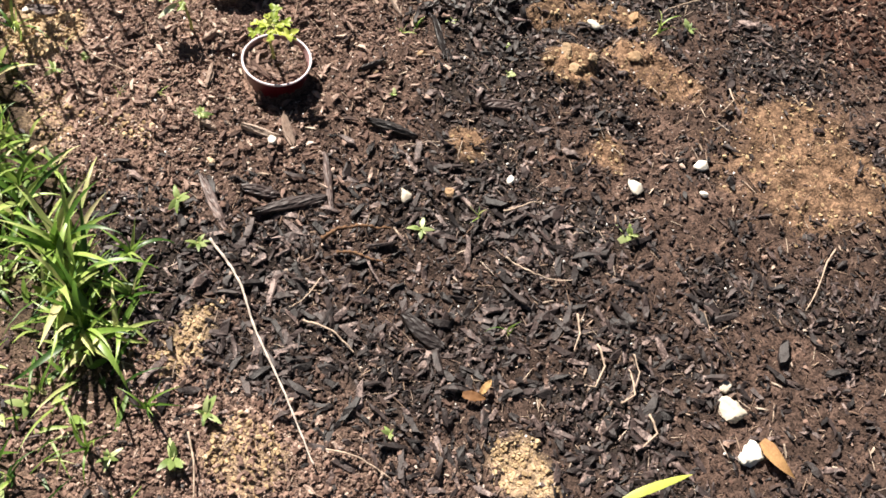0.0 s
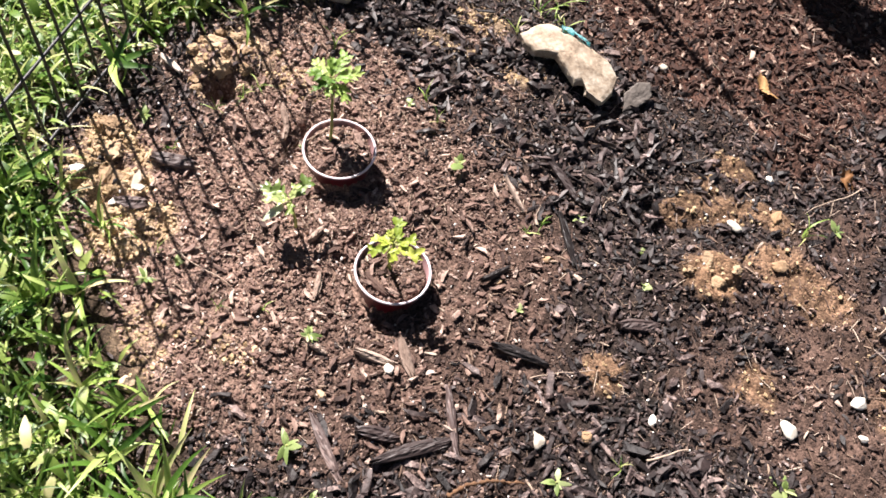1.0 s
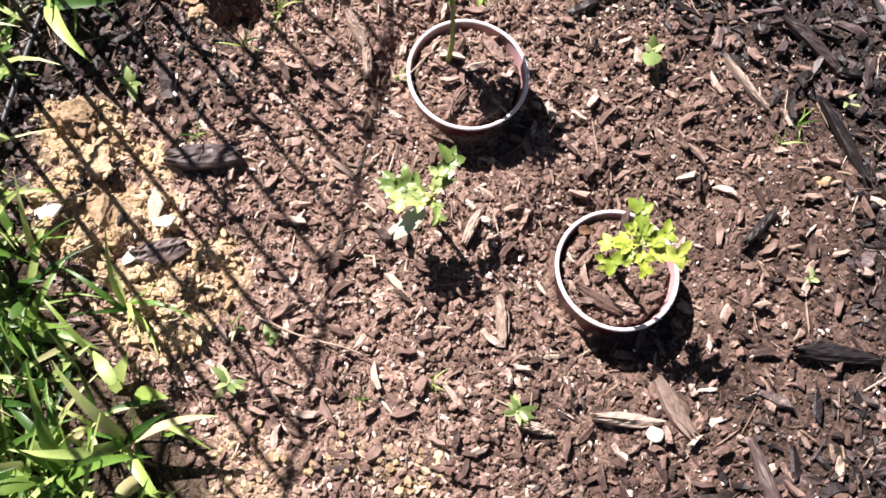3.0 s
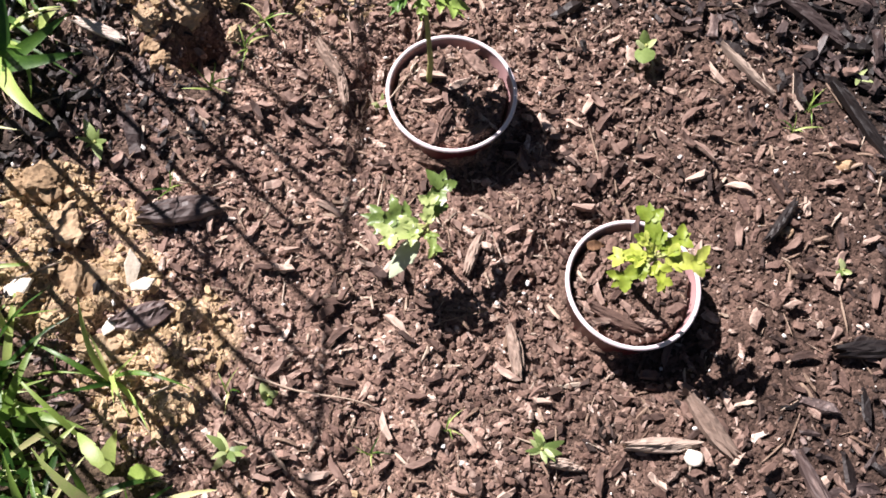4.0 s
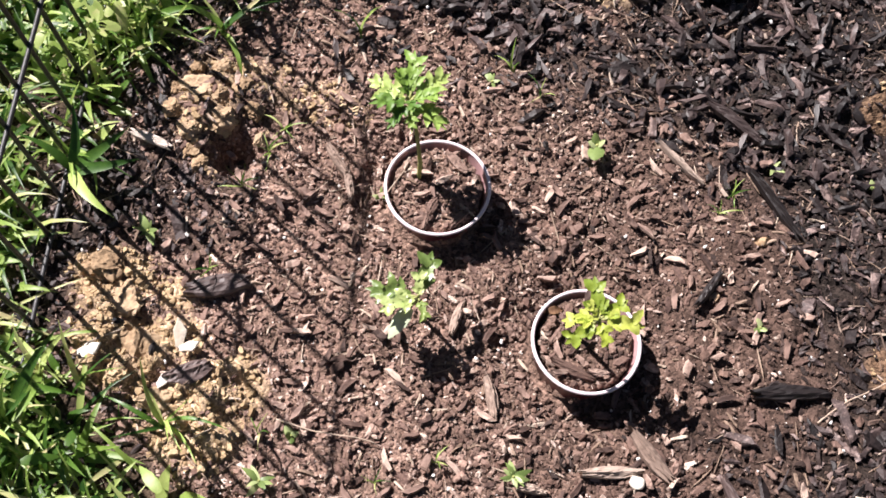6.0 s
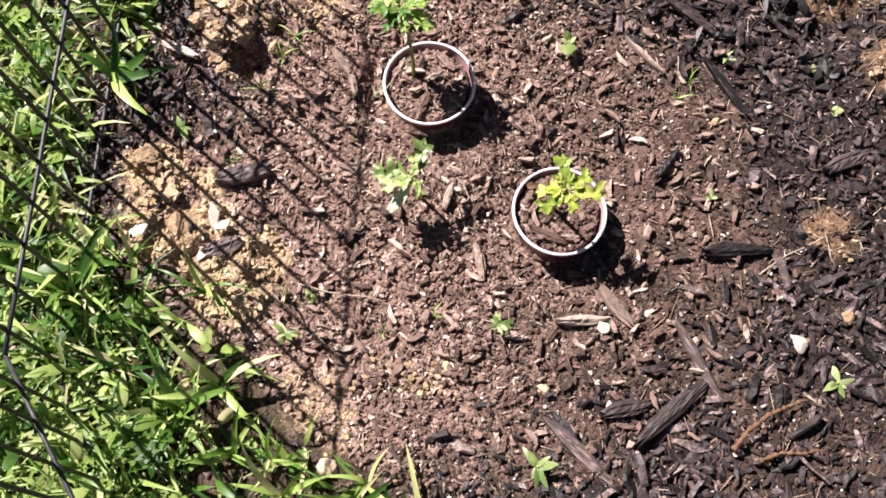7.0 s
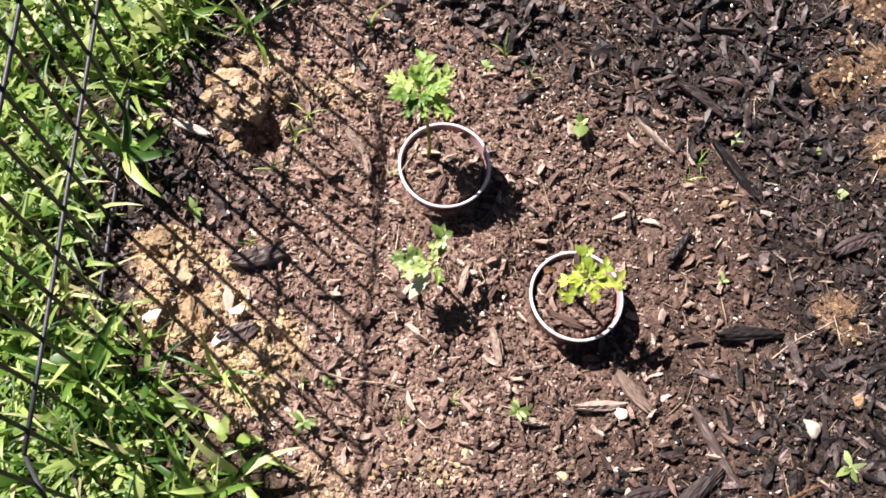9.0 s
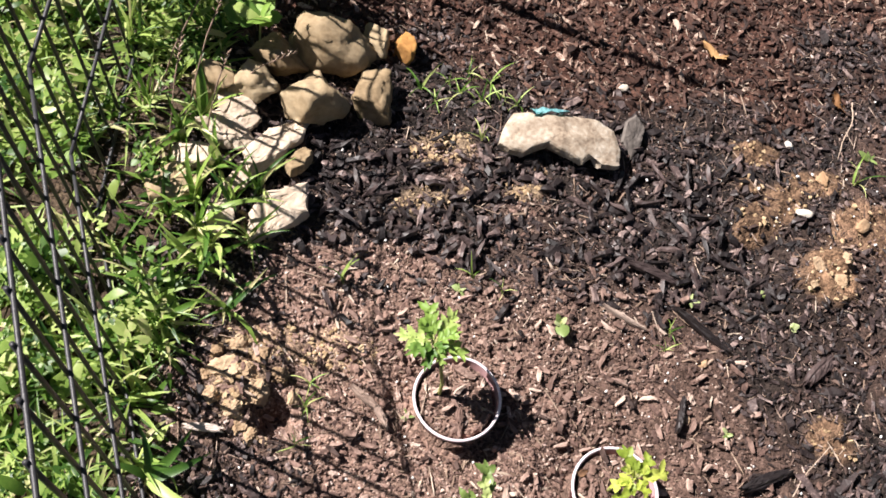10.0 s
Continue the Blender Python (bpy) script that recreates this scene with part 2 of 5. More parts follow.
CLAY_RIGHT = [(0.29, -0.51, 0.028, 0.058), (0.43, -0.59, 0.05, 0.05), (0.84, 0.17, 0.13, 0.12), (0.48, 0.13, 0.045, 0.035), (0.62, 0.19, 0.06, 0.04), (0.70, -0.44, 0.05, 0.035), (0.60, 0.03, 0.035, 0.03), (0.43, 0.22, 0.03, 0.025),
              (0.43, -0.07, 0.03, 0.03), (0.451, 0.315, 0.032, 0.024), (0.516, 0.262, 0.042, 0.026), (0.428, 0.264, 0.020, 0.018), (0.409, 0.199, 0.024, 0.018), (0.585, 0.185, 0.04, 0.03), (0.47, 0.24, 0.03, 0.03), (0.56, 0.20, 0.04, 0.04)]
MULCH_HEAPS = [(0.341, -0.397, 0.07, 0.05), (0.513, -0.417, 0.10, 0.055), (0.59, -0.29, 0.06, 0.09), (0.812, -0.094, 0.05, 0.045), (0.449, -0.018, 0.05, 0.06), (0.58, 0.08, 0.06, 0.035), (0.52, 0.24, 0.05, 0.05),
               (0.411, 0.363, 0.08, 0.05), (0.63, 0.47, 0.09, 0.07)]
BARE_SPOTS = [(0.98, -0.20, 0.12, 0.13), (0.30, -0.02, 0.05, 0.09), (0.90, -0.31, 0.06, 0.05)]
CUPS = [(0.0, 0.0), (0.152, -0.112)]
CUP_R, CUP_TOP, CUP_SOIL = 0.0465, 0.025, 0.015


def blobs(x, y, rows):
    wob = 0.55 * (fbm(x, y, 0.03, 5) - 0.5)
    out = np.zeros_like(x)
    for cx, cy, rx, ry in rows:
        d = np.hypot((x - cx) / rx, (y - cy) / ry)
        out = np.maximum(out, 1 - step(d + 1.6 * wob, 0.65, 1.15))
    return out


def zones(x, y):
    """Shares of clay, black mulch, red mulch and lawn at places on the ground; what is left is brown soil."""
    wob = fbm(x, y, 0.09, 11) - 0.5
    lawn = 1 - step(x - np.interp(y, EDGE_Y, EDGE_X) + 0.05 * wob, -0.015, 0.015)
    clay = np.maximum(blobs(x, y, CLAY_LEFT), np.maximum(0.64 * blobs(x, y, CLAY_RIGHT), 0.42 * blobs(x, y, CLAY_FAINT)))
    bed = np.hypot((x - 0.08) / 0.37, (y + 0.115) / 0.28) + 0.6 * wob
    brown = 1 - step(bed + 0.25 * step(x, 0.2, 0.45), 0.72, 1.2)
    brown = np.maximum(brown, 0.75 * (1 - step(np.hypot((x - 0.80) / 0.22, (y - 0.10) / 0.17) + 0.6 * wob, 0.7, 1.2)))
    brown = np.maximum(brown, 0.85 * (1 - step(np.hypot((x - 0.36) / 0.20, (y + 0.63) / 0.13) + 0.6 * wob, 0.7, 1.2)))
    brown = np.maximum(brown, 0.9 * (1 - step(np.hypot((x + 0.10) / 0.16, (y - 0.135) / 0.075) + 0.6 * wob, 0.75, 1.15)))
    nook = 1 - step(np.hypot((x + 0.23) / 0.075, (y + 0.06) / 0.045) + 0.6 * wob, 0.8, 1.1)
    brown = brown * (1 - 0.6 * nook)
    red = step(y - 0.36 - 0.10 * step(-x, -0.25, -0.05) + 0.16 * wob, -0.02, 0.06)
    black = np.clip(1 - brown, 0, 1) * (1 - red)
    black = black * (1 - 0.75 * np.maximum(step(x, 0.38, 0.6) * step(y, -0.3, -0.1), 0.7 * step(-y, 0.15, 0.3)) * (1 - step(fbm(x, y, 0.15, 91), 0.42, 0.54)))
    heaps = blobs(x, y, MULCH_HEAPS)
    black = np.maximum(black * (1 - 0.75 * blobs(x, y, BARE_SPOTS)), 0.95 * heaps)
    red = red * (1 - 0.8 * heaps)
    black = black * (1 - 0.6 * step(fbm(x, y, 0.06, 95), 0.45, 0.6) * (1 - step(np.hypot((x - 0.12) / 0.2, (y - 0.28) / 0.08), 0.6, 1.1)))
    lawn = lawn * (1 - 0.8 * (1 - step(y, -0.68, -0.58)))
    out = step(np.hypot(x - 0.35, y) + 0.25 * (fbm(x, y, 0.4, 15) - 0.5), 1.15, 1.4)
    lawn = np.maximum(lawn, out)
    return clay * (1 - 0.5 * lawn) * (1 - out), black * (1 - out), red * (1 - out), lawn


def ochre(x, y):
    """Where the bare clay is the darker, orange-brown kind."""
    return step(x, 0.28, 0.42) * step(y, -0.35, -0.15)


def billow(x, y, size, seed):
    """Rounded lumps with creases between them, 0 to 1."""
    wx, wy = 0.5 * size * (speckle(x / size * 0.7, y / size * 0.7, seed + 50) - 0.5), 0.5 * size * (speckle(x / size * 0.7, y / size * 0.7, seed + 51) - 0.5)
    return np.abs(2 * speckle((x + wx) / size, (y + wy) / size, seed) - 1)


def height(x, y):
    x, y = np.asarray(x, float), np.asarray(y, float)
    clay, black, red, lawn = zones(x, y)
    z = 0.012 * (fbm(x, y, 0.16, 21) - 0.5) + 0.007 * (fbm(x, y, 0.035, 31) - 0.5) + 0.004 * (fbm(x, y, 0.013, 41, 2) - 0.5)
    z = z + (1 - lawn) * (0.0045 * billow(x, y, 0.024, 61) + 0.0024 * billow(x, y, 0.0085, 71) - 0.003)
    z = z + clay * (0.012 * fbm(x, y, 0.04, 51, 3) + 0.013 * billow(x, y, 0.032, 58) + 0.0045 * billow(x, y, 0.012, 59) - 0.008)
    z = z + 0.016 * np.exp(-(np.hypot(x + 0.225, y - 0.035) / 0.035) ** 2) - 0.038 * np.exp(-(np.hypot(x + 0.190, y - 0.002) / 0.020) ** 2)
    z = z + 0.016 * np.exp(-(np.hypot(x - 0.49, y - 0.13) / 0.042) ** 2) - 0.02 * np.exp(-(np.hypot(x - 0.41, y - 0.17) / 0.03) ** 2) - 0.02 * np.exp(-(np.hypot(x - 0.84, y + 0.03) / 0.03) ** 2)
    for cx, cy in CUPS:
        d = np.hypot(x - cx, y - cy)
        z = z * (0.4 + 0.6 * step(d, 0.05, 0.1)) + np.where(d < CUP_R - 0.0052, CUP_SOIL + 0.0055, -0.012 * (1 - step(d, 0.05, 0.095)))
    far = step(np.hypot(x, y), 1.5, 6.0)
    return z * (1 - far)


def h_at(x, y):
    return float(height(np.array([x]), np.array([y]))[0])


# ---- mesh helpers ----
def mesh_of(name, bm, material, smooth=True):
    me = bpy.data.meshes.new(name)
    bm.to_mesh(me)
    bm.free()
    me.materials.append(material)
    if smooth:
        me.polygons.foreach_set("use_smooth", [True] * len(me.polygons))
    return me


def part(name, bm, material, parent, label="", smooth=True):
    ob = new(name, mesh_of(name, bm, material, smooth))
    ob.parent = parent
    return tagged(ob, label)


def thing(name, m, label, category, group=""):
    ob = new(name)
    ob.empty_display_size = 0.02
    ob.matrix_basis = m
    return tagged(ob, label, category, group)


def bulk(name, verts, faces, material, smooth=False):
    """One mesh from arrays of vertices and of faces with equal corner counts."""
    me = bpy.data.meshes.new(name)
    nf, k = faces.shape
    me.vertices.add(len(verts))
    me.vertices.foreach_set("co", verts.astype(np.float32).ravel())
    me.loops.add(nf * k)
    me.loops.foreach_set("vertex_index", faces.astype(np.int32).ravel())
    me.polygons.add(nf)
    me.polygons.foreach_set("loop_start", np.arange(nf, dtype=np.int32) * k)
    me.polygons.foreach_set("use_smooth", np.full(nf, smooth))
    me.materials.append(material)
    me.update(calc_edges=True)
    me.validate()
    return me


def tube(bm, points, radius, sides=8):
    """A swept tube through points; radius is a number or one value a point."""
    pts = [Vector(p) for p in points]
    radii = radius if isinstance(radius, (list, tuple)) else [radius] * len(pts)
    rings = []
    for i, p in enumerate(pts):
        ahead = (pts[min(i + 1, len(pts) - 1)] - pts[max(i - 1, 0)]).normalized()
        side = ahead.cross(Vector((0.31, 0.17, 0.93))).normalized()
        up = side.cross(ahead)
        rings.append([bm.verts.new(p + radii[i] * (math.cos(a) * side + math.sin(a) * up)) for a in (2 * math.pi * k / sides for k in range(sides))])
    for a, b in zip(rings, rings[1:]):
        for k in range(sides):
            bm.faces.new((a[k], a[(k + 1) % sides], b[(k + 1) % sides], b[k]))
    bm.faces.new(rings[0][::-1])
    bm.faces.new(rings[-1])
    return bm


def chip_shape(rng, blunt=0.6, sides=7):
    """A splintered chip of unit length, width and thickness: two uneven rings and their caps, in triangles."""
    a = np.sort(rng.uniform(0, 2 * np.pi / sides * 0.7, sides) + np.arange(sides) * 2 * np.pi / sides)
    r = rng.uniform(0.75, 1.1, sides)
    plan = np.stack([np.sign(np.cos(a)) * np.abs(np.cos(a)) ** blunt * r * 0.5, np.sign(np.sin(a)) * np.abs(np.sin(a)) ** 0.8 * r * 0.5], 1)
    bend = rng.uniform(-0.5, 0.5)
    low = np.c_[plan, np.full(sides, -0.5) + bend * plan[:, 0] ** 2 * 3]
    top = np.c_[plan * rng.uniform(0.55, 0.92, (sides, 1)), 0.5 * rng.uniform(0.5, 1.2, sides) + bend * plan[:, 0] ** 2 * 3]
    verts = np.r_[low, top]
    k = np.arange(sides)
    nxt = (k + 1) % sides
    faces = [np.stack([k, nxt, nxt + sides], 1), np.stack([k, nxt + sides, k + sides], 1)]
    fan = np.arange(1, sides - 1)
    faces.append(np.stack([0 * fan + sides, fan + sides, fan + sides + 1], 1))
    return verts, np.concatenate(faces)


def splinter_shape(rng, cuts=4):
    """A flat torn shred of unit size: nearly straight sides, ragged ends, uneven thickness, a slight twist; open underneath."""
    xs = np.linspace(-0.5, 0.5, cuts)
    n = 2 * cuts
    slim = np.where(np.abs(xs) > 0.4, 0.7, 1.0)
    wide = rng.uniform(0.42, 1.15, n) * np.r_[slim, slim]
    along = np.r_[xs, xs[::-1]]
    plan = np.stack([along + rng.uniform(-0.17, 0.17, n) * 3 / (cuts - 1), np.r_[-wide[:cuts], wide[cuts:]] * 0.5 + rng.uniform(-0.25, 0.25) * along ** 2], 1)
    bend, twist = rng.uniform(-0.5, 0.5), rng.uniform(-1.2, 1.2)
    warp = bend * plan[:, 0] ** 2 * 3 + twist * plan[:, 0] * plan[:, 1]
    low = np.c_[plan, -0.5 * rng.uniform(0.3, 1.0, n) + warp]
    top = np.c_[plan * rng.uniform(0.6, 0.98, (n, 1)), 0.5 * rng.uniform(0.2, 1.3, n) + warp]
    k = np.arange(n)
    nxt = (k + 1) % n
    faces = [np.stack([k, nxt, nxt + n], 1), np.stack([k, nxt + n, k + n], 1)]
    for a in range(cuts - 1):
        faces.append(np.array([[a, a + 1, n - 1 - a], [a + 1, n - 2 - a, n - 1 - a]]) + n)
    return np.r_[low, top], np.concatenate(faces)


def lump_shape(rng):
    """A rounded, dented crumb of unit size."""
    g = (1 + 5 ** 0.5) / 2
    v = np.array([(-1, g, 0), (1, g, 0), (-1, -g, 0), (1, -g, 0), (0, -1, g), (0, 1, g), (0, -1, -g), (0, 1, -g), (g, 0, -1), (g, 0, 1), (-g, 0, -1), (-g, 0, 1)]) / (2 * 1.9)
    f = np.array([(0, 11, 5), (0, 5, 1), (0, 1, 7), (0, 7, 10), (0, 10, 11), (1, 5, 9), (5, 11, 4), (11, 10, 2), (10, 7, 6), (7, 1, 8), (3, 9, 4), (3, 4, 2), (3, 2, 6), (3, 6, 8), (3, 8, 9), (4, 9, 5), (2, 4, 11), (6, 2, 10), (8, 6, 7), (9, 8, 1)])
    return v * rng.uniform(0.6, 1.3, (12, 1)) + rng.normal(0, 0.06, (12, 3)), f


def scatter(name, rng, places, size, material, tilt=0.35, lift=0.5, shapes=12, sides=7, blunt=0.6, smooth=False, tail=1.7, cuts=4):
    """Many chips in one mesh. places: x, y; size: length, width, thickness, each a low and a high."""
    n = len(places)
    kinds = [lump_shape(rng) if sides < 0 else chip_shape(rng, blunt, sides) if sides else splinter_shape(rng, cuts) for _ in range(shapes)]
    sv = np.stack([v for v, _ in kinds])
    pick = rng.integers(0, shapes, n)
    mix = rng.random(n) ** tail
    dims = np.stack([lo + (hi - lo) * (0.75 * mix + 0.25 * rng.random(n) * mix ** 0.3) for lo, hi in size], 1)
    v = sv[pick] * dims[:, None, :]
    yaw = rng.uniform(0, 2 * np.pi, n)
    rx, ry = rng.normal(0, tilt, n), rng.normal(0, tilt * 0.6, n)
    cx, sx, cy, sy, cz, sz = np.cos(rx), np.sin(rx), np.cos(ry), np.sin(ry), np.cos(yaw), np.sin(yaw)
    x, y, z = v[..., 0], v[..., 1], v[..., 2]
    y, z = y * cx[:, None] - z * sx[:, None], y * sx[:, None] + z * cx[:, None]
    x, z = x * cy[:, None] + z * sy[:, None], -x * sy[:, None] + z * cy[:, None]
    x, y = x * cz[:, None] - y * sz[:, None], x * sz[:, None] + y * cz[:, None]
    base = height(places[:, 0], places[:, 1]) + dims[:, 2] * lift + rng.random(n) ** 2 * dims[:, 2] * 1.5
    verts = np.stack([x + places[:, :1], y + places[:, 1:2], z + base[:, None]], -1).reshape(-1, 3)
    per = sv.shape[1]
    faces = (np.stack([f for _, f in kinds])[pick] + (np.arange(n) * per)[:, None, None]).reshape(-1, 3)
    return bulk(name, verts, faces, material, smooth)


def spots(rng, n, box, weight):
    """n places in the box x0, x1, y0, y1, kept by chance as weight(x, y) says, and none in a cup's wall."""
    out = []
    have = 0
    while have < n:
        x, y = rng.uniform(box[0], box[1], 2 * n), rng.uniform(box[2], box[3], 2 * n)
        keep = rng.random(2 * n) < weight(x, y)
        for cx, cy in CUPS:
            d = np.hypot(x - cx, y - cy)
            keep &= ~((d > CUP_R - 0.007) & (d < CUP_R + 0.002))
        out.append(np.stack([x[keep], y[keep]], 1))
        have += keep.sum()
    return np.concatenate(out)[:n]


def stuff(name, me, label, category):
    return tagged(new(name, me), label, category, kind="stuff")


# ---- ground ----
def ground_axis(lo, hi, fine):
    mid = list(np.arange(lo, hi, fine))
    reach, gap = [], fine
    x = 0.0
    while x < 60:
        gap *= 1.22
        x += gap
        reach.append(x)
    return np.array([lo - r for r in reversed(reach)] + mid + [mid[-1] + r for r in reach])


def ground_material():
    m = bpy.data.materials.new("garden_soil")
    m.use_nodes = True
    n, l = m.node_tree.nodes, m.node_tree.links
    bsdf = n["Principled BSDF"]
    tc = n.new("ShaderNodeTexCoord")

    def noisy(scale, cols, detail=6):
        t, r = n.new("ShaderNodeTexNoise"), n.new("ShaderNodeValToRGB")
        t.inputs["Scale"].default_value, t.inputs["Detail"].default_value, t.inputs["Roughness"].default_value = scale, detail, 0.7
        l.new(tc.outputs["Object"], t.inputs["Vector"])
        for e, c in zip(r.color_ramp.elements, cols):
            e.color = (*c, 1)
        r.color_ramp.elements[0].position, r.color_ramp.elements[1].position = 0.34, 0.66
        l.new(t.outputs["Fac"], r.inputs["Fac"])
        return r.outputs["Color"]

    col = noisy(90, ((0.088, 0.053, 0.041), (0.285, 0.190, 0.147)))
    for key, scale, cols in (("moist", 55, ((0.026, 0.0156, 0.0123), (0.110, 0.0695, 0.0545))), ("black", 80, ((0.006, 0.0045, 0.004), (0.036, 0.027, 0.023))), ("red", 80, ((0.025, 0.012, 0.009), (0.10, 0.05, 0.036))),
                             ("lawn", 60, ((0.022, 0.015, 0.011), (0.085, 0.06, 0.04))), ("clay", 70, ((0.20, 0.130, 0.076), (0.54, 0.40, 0.265))), ("ochre", 110, ((0.085, 0.048, 0.028), (0.30, 0.185, 0.112)))):
        at, mix = n.new("ShaderNodeAttribute"), n.new("ShaderNodeMix")
        at.attribute_name, mix.data_type = key, "RGBA"
        l.new(at.outputs["Fac"], mix.inputs["Factor"])
        l.new(col, mix.inputs["A"])
        l.new(noisy(scale, cols), mix.inputs["B"])
        col = mix.outputs["Result"]
    cells = n.new("ShaderNodeTexVoronoi")
    cells.inputs["Scale"].default_value = 420
    warp, shove = n.new("ShaderNodeTexNoise"), n.new("ShaderNodeMix")
    warp.inputs["Scale"].default_value, shove.data_type, shove.inputs["Factor"].default_value = 120, "RGBA", 0.01
    l.new(tc.outputs["Object"], warp.inputs["Vector"])
    l.new(tc.outputs["Object"], shove.inputs["A"])
    l.new(warp.outputs["Color"], shove.inputs["B"])
    l.new(shove.outputs["Result"], cells.inputs["Vector"])
    tone, shift, patch, patch_ramp = n.new("ShaderNodeMapRange"), n.new("ShaderNodeHueSaturation"), n.new("ShaderNodeTexNoise"), n.new("ShaderNodeMapRange")
    tone.inputs["To Min"].default_value, tone.inputs["To Max"].default_value = 0.45, 1.65
    split = n.new("ShaderNodeSeparateColor")
    l.new(cells.outputs["Color"], split.inputs["Color"])
    l.new(split.outputs["Red"], tone.inputs["Value"])
    patch.inputs["Scale"].default_value, patch.inputs["Detail"].default_value = 16, 4
    l.new(tc.outputs["Object"], patch.inputs["Vector"])
    patch_ramp.inputs["From Min"].default_value, patch_ramp.inputs["From Max"].default_value = 0.35, 0.65
    patch_ramp.inputs["To Min"].default_value, patch_ramp.inputs["To Max"].default_value = 0.72, 1.3
    l.new(patch.outputs["Fac"], patch_ramp.inputs["Value"])
    both = n.new("ShaderNodeMath")
    both.operation = "MULTIPLY"
    l.new(tone.outputs["Result"], both.inputs[0])
    l.new(patch_ramp.outputs["Result"], both.inputs[1])
    l.new(both.outputs[0], shift.inputs["Value"])
    l.new(col, shift.inputs["Color"])
    l.new(shift.outputs["Color"], bsdf.inputs["Base Color"])
    bsdf.inputs["Roughness"].default_value, bsdf.inputs["Specular IOR Level"].default_value = 0.95, 0.2
    t, b = n.new("ShaderNodeTexNoise"), n.new("ShaderNodeBump")
    t.inputs["Scale"].default_value, t.inputs["Detail"].default_value = 260, 6
    l.new(tc.outputs["Object"], t.inputs["Vector"])
    b.inputs["Strength"].default_value, b.inputs["Distance"].default_value = 0.9, 0.003
    l.new(t.outputs["Fac"], b.inputs["Height"])
    grit = n.new("ShaderNodeBump")
    grit.invert = True
    grit.inputs["Strength"].default_value, grit.inputs["Distance"].default_value = 0.6, 0.0012
    l.new(cells.outputs["Distance"], grit.inputs["Height"])
    l.new(b.outputs["Normal"], grit.inputs["Normal"])
    l.new(grit.outputs["Normal"], bsdf.inputs["Normal"])
    return m


gx, gy = ground_axis(-0.38, 1.06, 0.0031), ground_axis(-0.68, 0.70, 0.0031)
mx, my = np.meshgrid(gx, gy)
fx, fy = mx.ravel(), my.ravel()
gverts = np.stack([fx, fy, height(fx, fy)], 1)
cols = len(gx)
corner = (np.arange(len(gy) - 1)[:, None] * cols + np.arange(cols - 1)[None]).ravel()
ground_me = bulk("ground", gverts, np.stack([corner, corner + 1, corner + cols + 1, corner + cols], 1), ground_material(), True)
bare, *rest = zones(fx, fy)
for key, vals in zip(("clay", "ochre", "black", "red", "lawn", "moist"), (bare * (1 - ochre(fx, fy)), bare * ochre(fx, fy), *rest, 0.9 * step(fx + 0.16 * (fbm(fx, fy, 0.12, 19) - 0.5), -0.05, 0.30) * (1 - step(-fy, 0.42, 0.55)))):
    ground_me.attributes.new(key, "FLOAT", "POINT").data.foreach_set("value", vals.astype(np.float32))
ground = tagged(new("ground", ground_me), "garden bed of brown soil, dark bark mulch and tan clay", "ground", kind="structure")

rng = np.random.default_rng(7)
BED = (-0.40, 1.15, -0.80, 0.82)


def share(which, lawn_part=0.1):
    def weight(x, y):
        clay, black, red, lawn = zones(x, y)
        brown = np.clip(1 - black - red, 0, 1)
        moist = 0.85 * step(x, 0.04, 0.38) * (1 - step(-y, 0.42, 0.55))
        w = {"black": black * (1 - 0.95 * np.minimum(1, 1.5 * clay)), "red": red * (1 - 0.6 * clay), "brown": brown * (1 - moist) * (1 - 0.93 * clay), "damp": (black + brown * moist) * (1 - 0.98 * np.minimum(1, 1.5 * clay)),
             "clay": clay * (1 - 0.85 * ochre(x, y)), "any": np.ones_like(x)}[which]
        return w * (1 - (1 - lawn_part) * lawn)
    return weight


stuff("mulch", scatter("mulch", rng, spots(rng, 5600, BED, share("black", 0.4)), ((0.004, 0.029), (0.0022, 0.0115), (0.0012, 0.0046)), mat_black, tilt=0.42, lift=0.1, shapes=40, sides=0, tail=2.2), "black shredded bark mulch chips lying on soil", "mulch")
stuff("mulch", scatter("mulch", rng, spots(rng, 19000, BED, share("black", 0.2)), ((0.002, 0.015), (0.0012, 0.0072), (0.0008, 0.0034)), mat_black, tilt=0.5, shapes=40, sides=0, cuts=3), "thin splinters of black bark mulch", "mulch")
stuff("mulch", scatter("mulch", rng, spots(rng, 700, BED, share("black", 0.1)), ((0.010, 0.036), (0.005, 0.016), (0.0015, 0.0045)), mat_black, tilt=0.3, lift=0.4, shapes=60, sides=0, tail=1.6), "large black chips of bark mulch", "mulch")
stuff("mulch", scatter("mulch", rng, spots(rng, 800, (0.22, 1.02, -0.62, -0.12), share("black", 0.1)), ((0.014, 0.042), (0.005, 0.014), (0.0018, 0.0042)), mat_black, tilt=0.34, lift=0.5, shapes=60, sides=0, tail=1.3), "broad black chips of bark mulch heaped beside the soil", "mulch")
stuff("mulch", scatter("mulch", rng, spots(rng, 20000, (-0.3, 1.15, 0.25, 0.95), share("red")), ((0.002, 0.023), (0.0012, 0.0100), (0.0008, 0.0042)), mat_red, tilt=0.5, shapes=60, sides=0, tail=2.6), "red-brown weathered bark mulch", "mulch")

def woody(x, y):
    clay, black, red, lawn = zones(x, y)
    return np.clip(black + red, 0, 1) * (1 - clay) * (1 - 0.8 * lawn)


